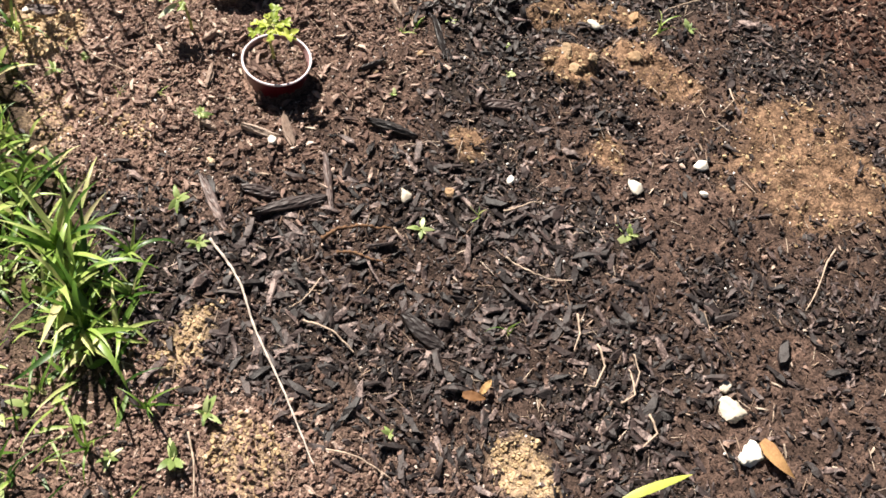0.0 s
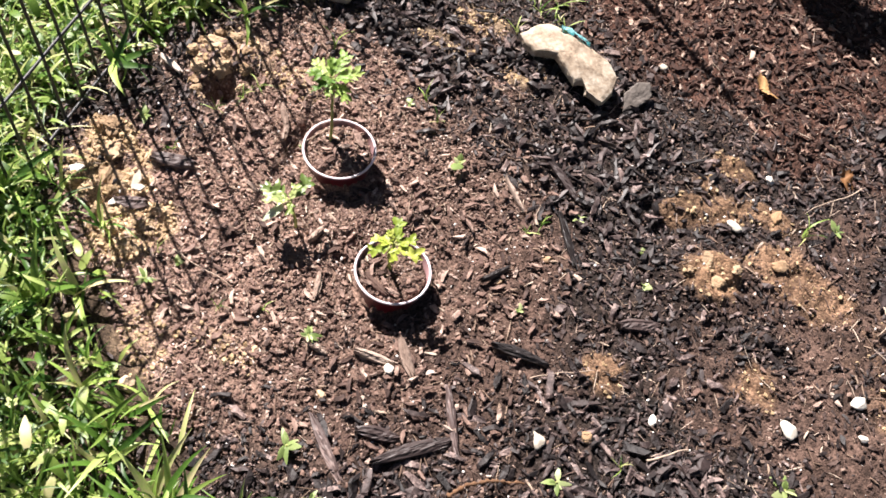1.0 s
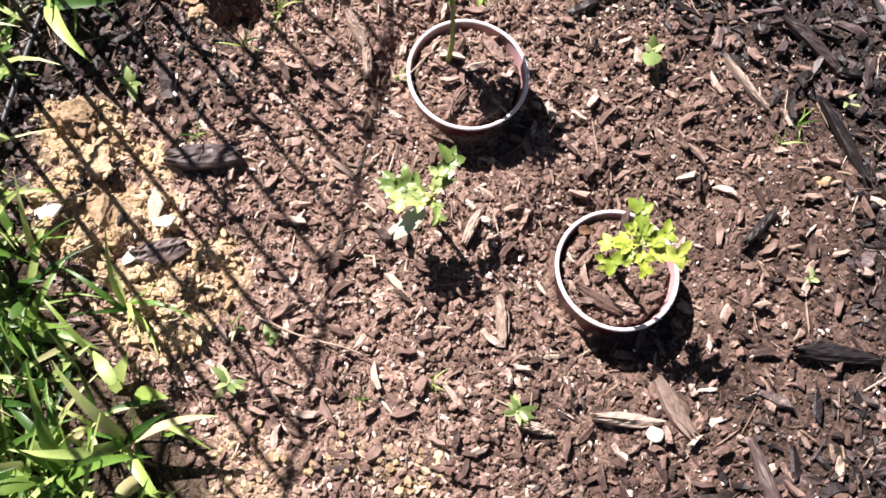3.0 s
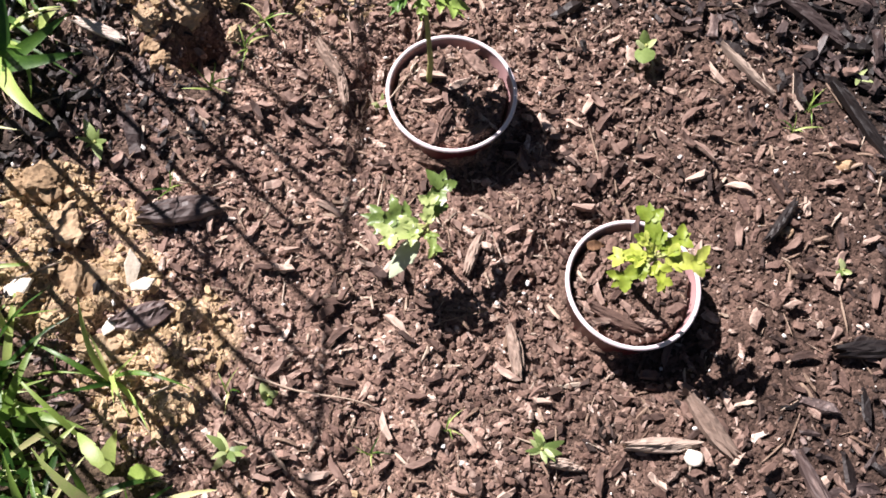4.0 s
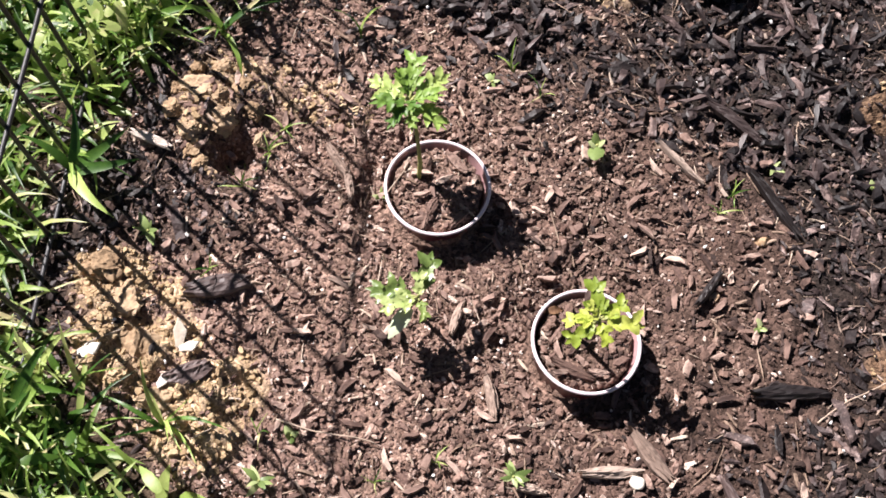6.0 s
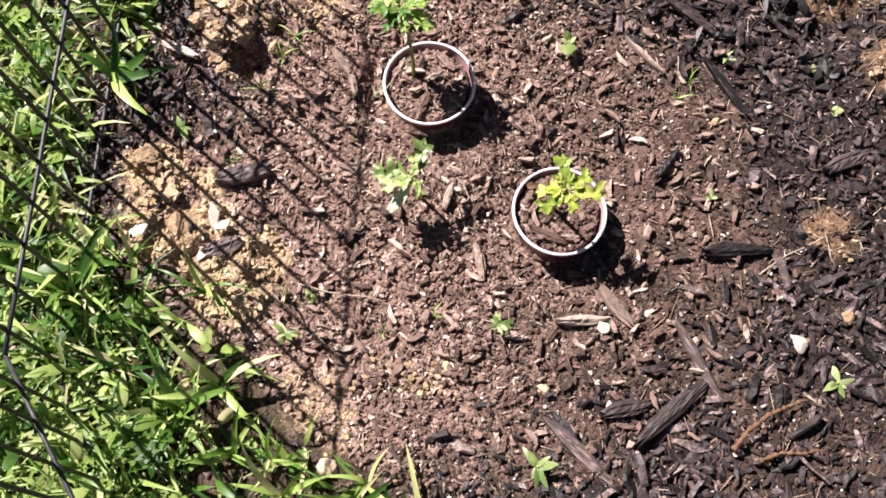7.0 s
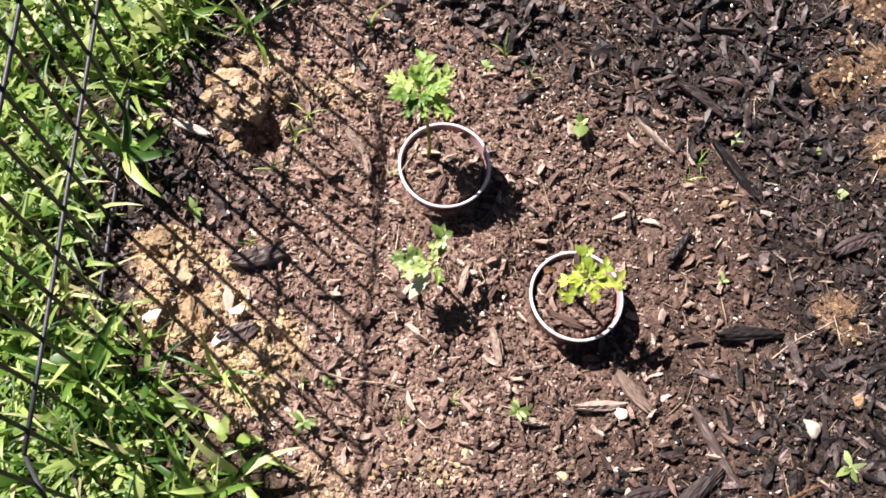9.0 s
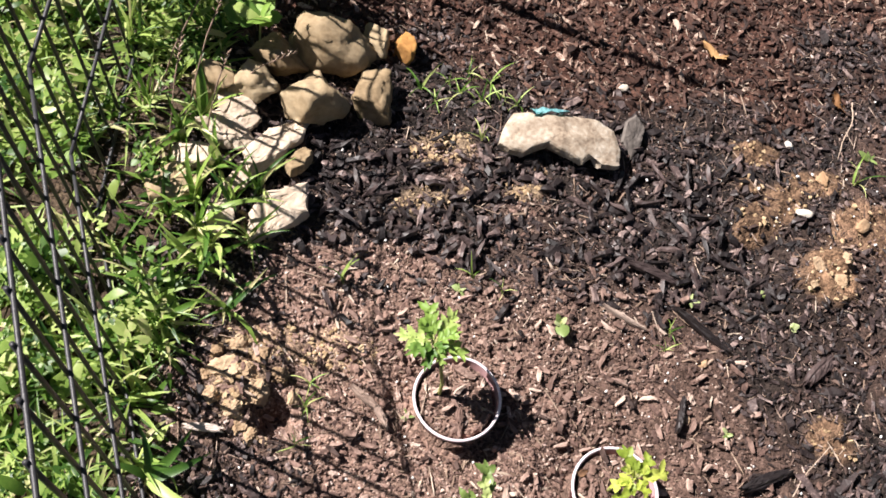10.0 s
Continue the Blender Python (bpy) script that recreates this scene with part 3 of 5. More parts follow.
mat_fibre = organic("bark_fibre", [(0.0, (0.04, 0.024, 0.019)), (0.5, (0.11, 0.07, 0.055)), (0.85, (0.2, 0.14, 0.11)), (1.0, (0.42, 0.33, 0.27))], rough=0.85)
stuff("bark_fibres", scatter("bark_fibres", rng, spots(rng, 7000, BED, woody), ((0.003, 0.026), (0.0005, 0.0020), (0.0005, 0.0014)), mat_fibre, tilt=0.45, lift=1.2, shapes=40, sides=0, cuts=3), "fine brown bark fibres strewn over the mulch", "bark fibres")
stuff("bark_fibres", scatter("bark_fibres", rng, spots(rng, 6000, BED, woody), ((0.002, 0.010), (0.0012, 0.0055), (0.0006, 0.0024)), mat_fibre, tilt=0.45, lift=0.8, shapes=40, sides=0, cuts=3), "small brown bark crumbs strewn over the mulch", "bark crumbs")


def dry(x, y):
    return share("brown")(x, y) * (1 - step(x + 0.1 * y, -0.02, 0.18) * (1 - step(-y, 0.42, 0.55)))


def fresh(x, y):
    return share("brown")(x, y) * step(x + 0.1 * y, -0.06, 0.12)


SOIL = (-0.34, 0.7, -0.72, 0.4)
GRAIN = ((0.0011, 0.0088), (0.0009, 0.0060), (0.0006, 0.0028))
for weight, skin, much, label in ((dry, mat_dry_soil, 16000, "pale dry crumbly garden soil"), (fresh, mat_soil, 19000, "fine brown grains of potting soil")):
    stuff("soil_crumbs", scatter("soil_crumbs", rng, spots(rng, much, SOIL, weight), GRAIN, skin, tilt=0.45, lift=0.05, sides=6, blunt=0.7, shapes=60, tail=2.6), label, "soil")
stuff("soil_flakes", scatter("soil_flakes", rng, spots(rng, 3000, SOIL, share("brown")), ((0.002, 0.018), (0.0014, 0.0085), (0.0008, 0.0030)), mat_brown, tilt=0.25, lift=0.05, sides=0, shapes=40, tail=2.5), "brown bark flakes bedded in potting soil", "soil")
LUMP = ((0.0020, 0.0125), (0.0016, 0.0090), (0.0010, 0.0052))
for weight, skin, much, label in ((dry, mat_lump_dry, 2200, "rounded dry lumps of pale garden soil"), (fresh, mat_lump, 3200, "rounded dark lumps of potting soil"), (share("damp", 0.2), mat_lump_damp, 2200, "rounded damp soil lumps among dark mulch")):
    stuff("soil_lumps", scatter("soil_lumps", rng, spots(rng, much, BED, weight), LUMP, skin, tilt=0.5, lift=0.0, sides=-1, shapes=50, tail=2.8), label, "soil")
stuff("soil_crumbs", scatter("soil_crumbs", rng, spots(rng, 13000, BED, share("damp", 0.3)), GRAIN, mat_damp, tilt=0.35, lift=0.0, sides=6, blunt=0.7, shapes=60, tail=2.2), "damp brown soil crumbs among dark mulch", "soil")
stuff("soil_flakes", scatter("soil_flakes", rng, spots(rng, 4500, BED, share("damp")), ((0.003, 0.018), (0.002, 0.0075), (0.001, 0.0035)), mat_damp, tilt=0.4, lift=0.3, sides=0, shapes=40), "damp bark flakes among dark mulch", "soil")
stuff("clay_crumbs", scatter("clay_crumbs", rng, spots(rng, 5000, BED, share("clay", 0.4)), ((0.0012, 0.011), (0.001, 0.008), (0.0006, 0.0035)), mat_clay, tilt=0.35, lift=-0.2, sides=6, blunt=0.75, shapes=60, tail=3.0), "tan crumbly clay lumps on the bed", "clay")
stuff("wood_shreds", scatter("wood_shreds", rng, spots(rng, 3200, SOIL, share("brown")), ((0.0015, 0.0075), (0.0010, 0.0038), (0.0005, 0.0016)), mat_flake, tilt=0.35, lift=0.7, shapes=40, sides=0, cuts=3), "tiny pale pinkish flakes of wood in soil", "wood shreds")
stuff("wood_shreds", scatter("wood_shreds", rng, spots(rng, 1500, BED, woody), ((0.0015, 0.0080), (0.0008, 0.0032), (0.0005, 0.0016)), mat_flake, tilt=0.45, lift=1.0, shapes=40, sides=0, cuts=3), "tiny pale flakes of wood on the mulch", "wood shreds")
stuff("wood_shreds", scatter("wood_shreds", rng, spots(rng, 1000, (-0.34, 1.1, -0.45, 0.4), share("brown")), ((0.003, 0.018), (0.0010, 0.0040), (0.0008, 0.0022)), mat_straw, tilt=0.3, lift=0.6, shapes=40, sides=0), "pale pinkish shreds of wood in soil", "wood shreds")
stuff("wood_shreds", scatter("wood_shreds", rng, spots(rng, 600, BED, share("damp")), ((0.004, 0.020), (0.0010, 0.0034), (0.0008, 0.0022)), mat_straw, tilt=0.3, lift=0.6, shapes=40, sides=0), "pale shreds of wood among dark mulch", "wood shreds")
stuff("straw_bits", scatter("straw_bits", rng, spots(rng, 2600, BED, share("any", 0.3)), ((0.008, 0.042), (0.0005, 0.0016), (0.0005, 0.0014)), mat_straw, tilt=0.18, lift=1.8), "pale dry straw and wood fibres", "straw")
stuff("perlite", scatter("perlite", rng, spots(rng, 720, (-0.3, 0.9, -0.45, 0.4), share("any", 0.0)), ((0.0010, 0.0046), (0.0010, 0.0036), (0.0010, 0.0034)), mat_perlite, tilt=0.5, blunt=0.9, lift=0.8, tail=2.6, smooth=True), "white perlite grains in the soil", "perlite")


# ---- grass ----
def blades(name, rng, places, length, width, rise, bend, material, segs=4):
    """Arched blades with a folded midrib, in one mesh."""
    n = len(places)
    ln, wd = rng.uniform(*length, n), rng.uniform(*width, n)
    yaw = rng.uniform(0, 2 * np.pi, n)
    th = rng.uniform(*rise, n)
    be = rng.uniform(*bend, n)
    s = np.linspace(0, 1, segs + 1)
    ang = th[:, None] - be[:, None] * s[None] ** 1.3
    dr = np.cos(ang) * (ln / segs)[:, None]
    dz = np.sin(ang) * (ln / segs)[:, None]
    r = np.concatenate([np.zeros((n, 1)), np.cumsum(dr[:, :-1], 1)], 1)
    z = np.concatenate([np.zeros((n, 1)), np.cumsum(dz[:, :-1], 1)], 1)
    prof = np.minimum(1, 0.45 + 2.2 * s) * (1 - s**2.2) + 0.02
    w = wd[:, None] * prof[None] * 0.5
    side = yaw[:, None] + np.pi / 2 + rng.normal(0, 0.25, n)[:, None]
    cx, cy = places[:, :1] + r * np.cos(yaw)[:, None], places[:, 1:2] + r * np.sin(yaw)[:, None]
    base = height(places[:, 0], places[:, 1])[:, None] - 0.003
    z = np.maximum(z, 0.004 * s[None] + 0.003)
    left = np.stack([cx + w * np.cos(side), cy + w * np.sin(side), base + z + 0.25 * w], -1)
    mid = np.stack([cx, cy, base + z], -1)
    right = np.stack([cx - w * np.cos(side), cy - w * np.sin(side), base + z + 0.25 * w], -1)
    verts = np.stack([left, mid, right], 2).reshape(-1, 3)
    k = np.arange(segs) * 3
    quad = np.concatenate([np.stack([k, k + 1, k + 4, k + 3], 1), np.stack([k + 1, k + 2, k + 5, k + 4], 1)])
    faces = (quad[None] + (np.arange(n) * 3 * (segs + 1))[:, None, None]).reshape(-1, 4)
    return bulk(name, verts, faces, material, True)


def lawn_weight(x, y):
    _, _, _, lawn = zones(x, y)
    gap = fbm(x, y, 0.07, 77)
    rim = step(np.interp(y, EDGE_Y, EDGE_X) - x, 0.0, 0.10)
    sparse = (1 - rim) * step(-y, 0.12, 0.2)
    return lawn * (0.07 + 0.93 * step(gap, 0.34, 0.52)) * np.where(y < -0.60, 0.3, 1.0) * (1 - 0.75 * sparse)


LAWN = (-0.95, 0.35, -0.85, 1.0)
stuff("lawn_grass", blades("lawn_grass", rng, spots(rng, 13800, LAWN, lawn_weight), (0.024, 0.085), (0.0020, 0.0070), (0.30, 1.25), (0.4, 2.0), mat_grass), "sunlit green lawn grass with broad blades", "grass")
stuff("lawn_weeds", blades("lawn_weeds", rng, spots(rng, 4500, LAWN, lawn_weight), (0.016, 0.042), (0.006, 0.0135), (0.2, 1.1), (0.4, 1.6), mat_grass), "broad-leaved low green weeds among the grass", "weeds")
OUTER = (-2.6, 3.2, -2.8, 2.8)


def outer_weight(x, y):
    away = np.maximum(step(np.hypot(x - 0.35, y), 1.2, 1.35), (x < -0.9) * 1.0)
    return away * (x > -2.6) * (1 - step(np.hypot(x - 0.1, y), 2.0, 2.8)) * (0.4 + 0.6 * fbm(x, y, 0.15, 78))


stuff("lawn_grass", blades("lawn_grass", rng, spots(rng, 9000, OUTER, outer_weight), (0.05, 0.11), (0.010, 0.026), (0.35, 1.25), (0.3, 1.6), mat_grass, segs=3), "green lawn grass all round the garden bed", "grass")


# ---- wire fence ----
FENCE_LEAN = -0.138
FENCE_POSTS = [(0.20, -0.92), (-0.279, -0.369), (-0.368, 0.250), (-0.255, 0.86)]
FENCE_LEVELS = [0.008, 0.117, 0.257, 0.398]


def fence_point(i, f, z):
    """A place on panel i, a share f along it, at height z; the panels lean outwards."""
    (x0, y0), (x1, y1) = FENCE_POSTS[i], FENCE_POSTS[i + 1]
    return Vector((x0 + (x1 - x0) * f + FENCE_LEAN * z, y0 + (y1 - y0) * f, z))


fence = thing("wire_fence", pose(0, 0, 0), "black coated welded wire fence leaning beside the bed", "fence")
for i in range(3):
    (x0, y0), (x1, y1) = FENCE_POSTS[i], FENCE_POSTS[i + 1]
    count = round(math.hypot(x1 - x0, y1 - y0) / 0.0390)
    for z in FENCE_LEVELS:
        bm = tube(bmesh.new(), [fence_point(i, f / 8, z) + Vector((0.0030, 0, 0.0009 * math.sin(f * 2.1 + i))) for f in range(9)], 0.0021)
        part("horizontal_wire", bm, mat_wire, fence)
    for k in range(count):
        f = (k + (0.5 if i else 0.3)) / count
        wav = 0.0012 * math.sin(k * 2.7 + i)
        bm = tube(bmesh.new(), [fence_point(i, f, z) + Vector((0, wav * math.sin(z * 9), 0)) for z in (-0.03, 0.06, 0.117, 0.19, 0.257, 0.33, 0.402)], 0.0021, 6)
        part("vertical_wire", bm, mat_wire, fence)


# ---- cups ----
def lathe(rows, sides=64, wobble=0.0):
    bm = bmesh.new()
    rings = []
    for r, z in rows:
        ring = []
        for k in range(sides):
            a = 2 * math.pi * k / sides
            rr = r * (1 + wobble * math.sin(2 * a + 0.7) + wobble * 0.5 * math.sin(3 * a))
            ring.append(bm.verts.new((rr * math.cos(a), rr * math.sin(a), z)))
        rings.append(ring)
    for a, b in zip(rings, rings[1:]):
        for k in range(sides):
            bm.faces.new((a[k], a[(k + 1) % sides], b[(k + 1) % sides], b[k]))
    return bm


def cup(x, y, lean, label):
    ob = thing("plastic_cup", pose(x, y, CUP_TOP, *lean), label, "cup", "cups sunk in the bed")
    part("body", lathe([(CUP_R - 0.0005, -0.002), (CUP_R - 0.0022, -0.012), (CUP_R - 0.0030, -0.0125), (CUP_R - 0.0105, -0.065)], wobble=0.006), mat_cup, ob, "glossy red outer wall")
    part("liner", lathe([(CUP_R - 0.0120, -0.065), (CUP_R - 0.0040, -0.012), (CUP_R - 0.002, -0.001)], wobble=0.006), mat_inside, ob, "pinkish inner wall")
    bead = [(CUP_R - 0.0006 + 0.0016 * math.cos(a), 0.0016 * math.sin(a)) for a in (2 * math.pi * k / 10 for k in range(11))]
    part("rim", lathe(bead, wobble=0.006), mat_rim, ob, "pale rolled rim")
    return ob


cup(*CUPS[0], (2.0, -1.0, 0), "red plastic cup with pale rim sunk around a seedling")
cup(*CUPS[1], (-1.0, 1.5, 40), "red plastic cup with pale rim around a yellowish seedling")


# ---- leaves and seedlings ----
def leaf_mesh(name, material, length, width, lobes=0, depth=0.5, fold=0.25, droop=0.5, seed=0, teeth=0.0):
    """A leaf along +x from its stalk: lobed or entire, folded at the midrib, drooping to its tip."""
    r = random.Random(seed)
    bm = bmesh.new()
    n = max(14, lobes * 10)
    rows = []
    for i in range(n + 1):
        s = i / n
        env = math.sin(math.pi * min(1, s * 0.92 + 0.08) ** 0.8) ** 0.8
        cut = 1.0
        if lobes:
            ph = s * lobes - 0.3
            cut = 1 - depth * (0.5 - 0.5 * math.cos(2 * math.pi * ph)) ** 2.2
        w = width * 0.5 * env * cut * (1 + r.uniform(-0.06, 0.06)) + 0.0003
        sweep = 0.35 * w * (1 if lobes else 0.2)
        x = length * s
        z = -droop * length * s**2 * 0.6
        row = []
        for side in (-1, -0.5, 0, 0.5, 1):
            k = abs(side)
            lift = fold * w * k + teeth * r.uniform(-1, 1) * k
            row.append(bm.verts.new((x + sweep * k * k, side * w * (1 + r.uniform(-0.05, 0.05) * k), z + lift - 0.35 * w * k * k)))
        rows.append(row)
    for a, b in zip(rows, rows[1:]):
        for k in range(4):
            bm.faces.new((a[k], b[k], b[k + 1], a[k + 1]))
    return mesh_of(name, bm, material)


def lobed_mesh(name, material, length, seed, droop=0.4, cup=0.25, sharp=1.5, crinkle=0.09, n=48, rings=4):
    """A young leaf along +x from its stalk: five pointed lobes with toothed edges, cupped, crinkled and drooping."""
    r = random.Random(seed)
    bm = bmesh.new()
    lobes = [(a + r.uniform(-5, 5), s * r.uniform(0.9, 1.1)) for a, s in ((-112, 0.52), (-58, 0.80), (0, 1.0), (58, 0.80), (112, 0.52))]
    off = Vector((seed * 1.7, seed * 0.3, 0))
    hub = Vector((0.30 * length, 0, 0))

    def lift(p):
        d = p.length / length
        z = cup * length * d * d * 0.5 - droop * max(0.0, p.x + 0.3 * length) ** 2 / length
        return z + crinkle * length * noise.noise(p * (3.2 / length) + off)

    centre = bm.verts.new(hub + Vector((0, 0, lift(Vector()))))
    prev = None
    for k in range(1, rings + 1):
        ring = []
        for i in range(n + 1):
            a = -165 + 330 * i / n
            reach = max(s * max(0.0, 1 - (abs(a - c) / 40)) ** (1 / sharp) for c, s in lobes)
            reach = max(reach, 0.30) * (1 + 0.10 * math.sin(a * 0.42 + seed)) * 0.72 * length
            p = Vector((math.cos(radians(a)), math.sin(radians(a)), 0)) * reach * k / rings
            ring.append(bm.verts.new(hub + Vector((p.x, p.y, lift(p)))))
        for i in range(n):
            if prev is None:
                bm.faces.new((centre, ring[i], ring[i + 1]))
            else:
                bm.faces.new((prev[i], ring[i], ring[i + 1], prev[i + 1]))
        prev = ring
    return mesh_of(name, bm, material)


def put_leaf(me, parent, at, yaw, pitch, roll=0.0, scale=1.0):
    ob = new("leaf", me)
    ob.parent = parent
    ob.matrix_basis = pose(*at, roll, -pitch, yaw) @ Matrix.Scale(scale, 4)
    return tagged(ob)


def pinnate_mesh(name, material, length, seed, pairs=3, slim=0.30, droop=0.35, cup=0.12, point=0.75):
    """A deeply cut leaf along +x from its stalk: a narrow blade with pairs of blunt side lobes, crinkled and drooping."""
    r = random.Random(seed)
    bm = bmesh.new()
    off = Vector((seed * 1.3, seed * 0.7, 0))

    def lift(x, y):
        return cup * abs(y) - droop * x * x / length * 0.6 + 0.07 * length * noise.noise(Vector((x, y, 0)) * (4.5 / length) + off)

    def blade(x0, y0, yaw, reach, width, proud):
        rows, n = [], 10
        c, d = math.cos(radians(yaw)), math.sin(radians(yaw))
        for i in range(n + 1):
            f = i / n
            w = width * 0.5 * (min(1.0, 0.62 + 1.1 * f) if f < 0.45 else (1 - (f - 0.45) / 0.55) ** point + 0.03) * (1 + (0.16 if i % 3 == 1 else -0.10) * r.uniform(0.3, 1.4))
            row = []
            for k in (-1, -0.5, 0, 0.5, 1):
                u, v = reach * f, w * k
                x, y = x0 + u * c - v * d, y0 + u * d + v * c
                row.append(bm.verts.new((x, y, lift(x, y) + proud + 0.30 * abs(v))))
            rows.append(row)
        for a, b in zip(rows, rows[1:]):
            for k in range(4):
                bm.faces.new((a[k], b[k], b[k + 1], a[k + 1]))

    blade(0, 0, r.uniform(-4, 4), length, length * slim, 0.0)
    for k in range(pairs):
        s = 0.14 + 0.50 * k / max(1, pairs - 1)
        for side in (-1, 1):
            reach = length * (0.40, 0.44, 0.34, 0.26)[k] * r.uniform(0.75, 1.2)
            yaw = side * (62 - 9 * k + r.uniform(-12, 12))
            blade(length * (s + r.uniform(-0.05, 0.05)), 0, yaw, reach, length * slim * r.uniform(0.6, 0.85), 0.0005 * (k + 1) + 0.0002 * side)
    return mesh_of(name, bm, material)


def seedling(name, foot, stem, radius, leaves, material, label, seed=1):
    """A stem through points given from its foot, and leaves as rows: share down the stem's last stretch, yaw, pitch, roll, length, stalk, pairs of lobes (0: an entire seed leaf)."""
    ob = thing(name, pose(foot[0], foot[1], foot[2]), label, "seedling", "seedlings")
    pts = [Vector(p) for p in stem]
    fine = []
    for a, b in zip(pts, pts[1:]):
        fine += [a.lerp(b, f) for f in (0, 0.5)]
    fine.append(pts[-1])
    part("stem", tube(bmesh.new(), fine, [radius * (1.1 - 0.45 * i / len(fine)) for i in range(len(fine))]), mat_stem, ob)
    for j, (where, yaw, pitch, roll, length, stalk, pairs) in enumerate(leaves):
        at = pts[-1].lerp(pts[-2], where)
        way = Vector((math.cos(radians(yaw)) * math.cos(radians(pitch)), math.sin(radians(yaw)) * math.cos(radians(pitch)), math.sin(radians(pitch))))
        end = at + way * stalk
        stalk_ob = part("leaf_stalk", tube(bmesh.new(), [at, at.lerp(end, 0.5) + Vector((0, 0, 0.001)), end], radius * 0.5, 6), mat_stem, ob)
        me = pinnate_mesh("leaf", material, length, seed + j, pairs, (0.50, 0.36, 0.29)[pairs - 1], point=(0.34, 0.6, 0.75)[pairs - 1]) if pairs else leaf_mesh("leaf", mat_glare_leaf, length, length * 0.48, 0, 0, 0.12, 0.5, seed + j)
        put_leaf(me, stalk_ob, end, yaw, pitch - 6, roll)
    return ob


seedling("seedling", (-0.018, 0.006, CUP_SOIL), [(0, 0, -0.01), (-0.001, 0.003, 0.03), (-0.008, 0.011, 0.065), (-0.018, 0.023, 0.094)], 0.0021,
         [(0.0, 165, 12, -8, 0.034, 0.007, 3), (0.0, 50, 18, 10, 0.035, 0.008, 3), (0.0, 98, 28, -6, 0.036, 0.008, 3), (0.1, 238, 8, 8, 0.025, 0.005, 3), (0.1, 338, 10, -10, 0.032, 0.005, 3),
          (0.0, 128, 40, 20, 0.026, 0.004, 3), (0.0, 15, 34, -15, 0.026, 0.004, 3), (0.05, 200, 22, 5, 0.030, 0.005, 3), (0.0, 290, 48, 0, 0.018, 0.003, 2), (0.15, 285, 4, 0, 0.020, 0.004, 3)],
         mat_leaf, "green seedling with deeply cut leaves growing in a cup", 3)
seedling("seedling", (0.148, -0.108, CUP_SOIL), [(0, 0, -0.01), (-0.003, -0.003, 0.020), (-0.004, -0.009, 0.048), (0.001, -0.010, 0.078)], 0.0022,
         [(0.0, 112, 30, -10, 0.030, 0.004, 2), (0.0, 6, 8, 14, 0.031, 0.006, 2), (0.0, 224, -6, -12, 0.027, 0.006, 2), (0.05, 192, 8, 8, 0.024, 0.005, 2), (0.0, 46, 20, 0, 0.024, 0.004, 2),
          (0.05, 300, 2, 10, 0.020, 0.003, 2), (0.0, 150, 46, 0, 0.016, 0.002, 2)],
         mat_leaf_yellow, "yellow-green seedling with lobed leaves in a cup", 13)
seedling("seedling", (0.014, -0.115, h_at(0.014, -0.115)), [(0, 0, -0.01), (-0.001, -0.001, 0.016), (-0.005, -0.002, 0.038), (-0.008, -0.004, 0.060)], 0.0021,
         [(0.0, 82, 20, 8, 0.034, 0.007, 2), (0.0, 182, 10, -14, 0.038, 0.006, 3), (0.15, 240, -3, 18, 0.030, 0.010, 0), (0.0, 212, 16, 6, 0.030, 0.004, 2), (0.05, 300, 12, 0, 0.016, 0.004, 2), (0.0, 100, 46, -20, 0.020, 0.003, 2)],
         mat_leaf_grey, "pale grey-green seedling with lobed leaves in bare soil", 23)


# ---- rocks ----
def rock_bm(rx, ry, rz, seed, detail=4, facets=13, rough=1.0):
    """A weathered stone: a sphere cut by random planes and roughened."""
    r = random.Random(seed)
    bm = bmesh.new()
    bmesh.ops.create_icosphere(bm, subdivisions=detail, radius=1.0)
    cuts = [(Vector((r.gauss(0, 1), r.gauss(0, 1), r.gauss(0, 1))).normalized(), r.uniform(0.5, 0.85)) for _ in range(facets)]
    off = Vector((r.uniform(-9, 9), r.uniform(-9, 9), r.uniform(-9, 9)))
    for v in bm.verts:
        p = v.co.copy()
        for nrm, d in cuts:
            over = p.dot(nrm) - d
            if over > 0:
                p -= nrm * over * 0.97
        p *= 1 + rough * (0.10 * noise.noise(p * 1.7 + off) + 0.05 * noise.noise(p * 5 + off) + 0.035 * noise.noise(p * 13 + off) + 0.02 * (rough - 1) * noise.noise(p * 27 + off))
        v.co = Vector((p.x * rx, p.y * ry, p.z * rz))
    return bm


def stone(name, x, y, size, turn, seed, material, label, category="rock", group="", sink=0.3, tilt=(0, 0), z=None, detail=4, rough=1.0, smooth=True):
    me = mesh_of(name, rock_bm(*size, seed, detail, rough=rough), material, smooth)
    ob = new(name, me)
    base = h_at(x, y) if z is None else z
    ob.matrix_basis = pose(x, y, base + size[2] * (1 - 2 * sink) * 0.8, tilt[0], tilt[1], turn)
    return tagged(ob, label, category, group)


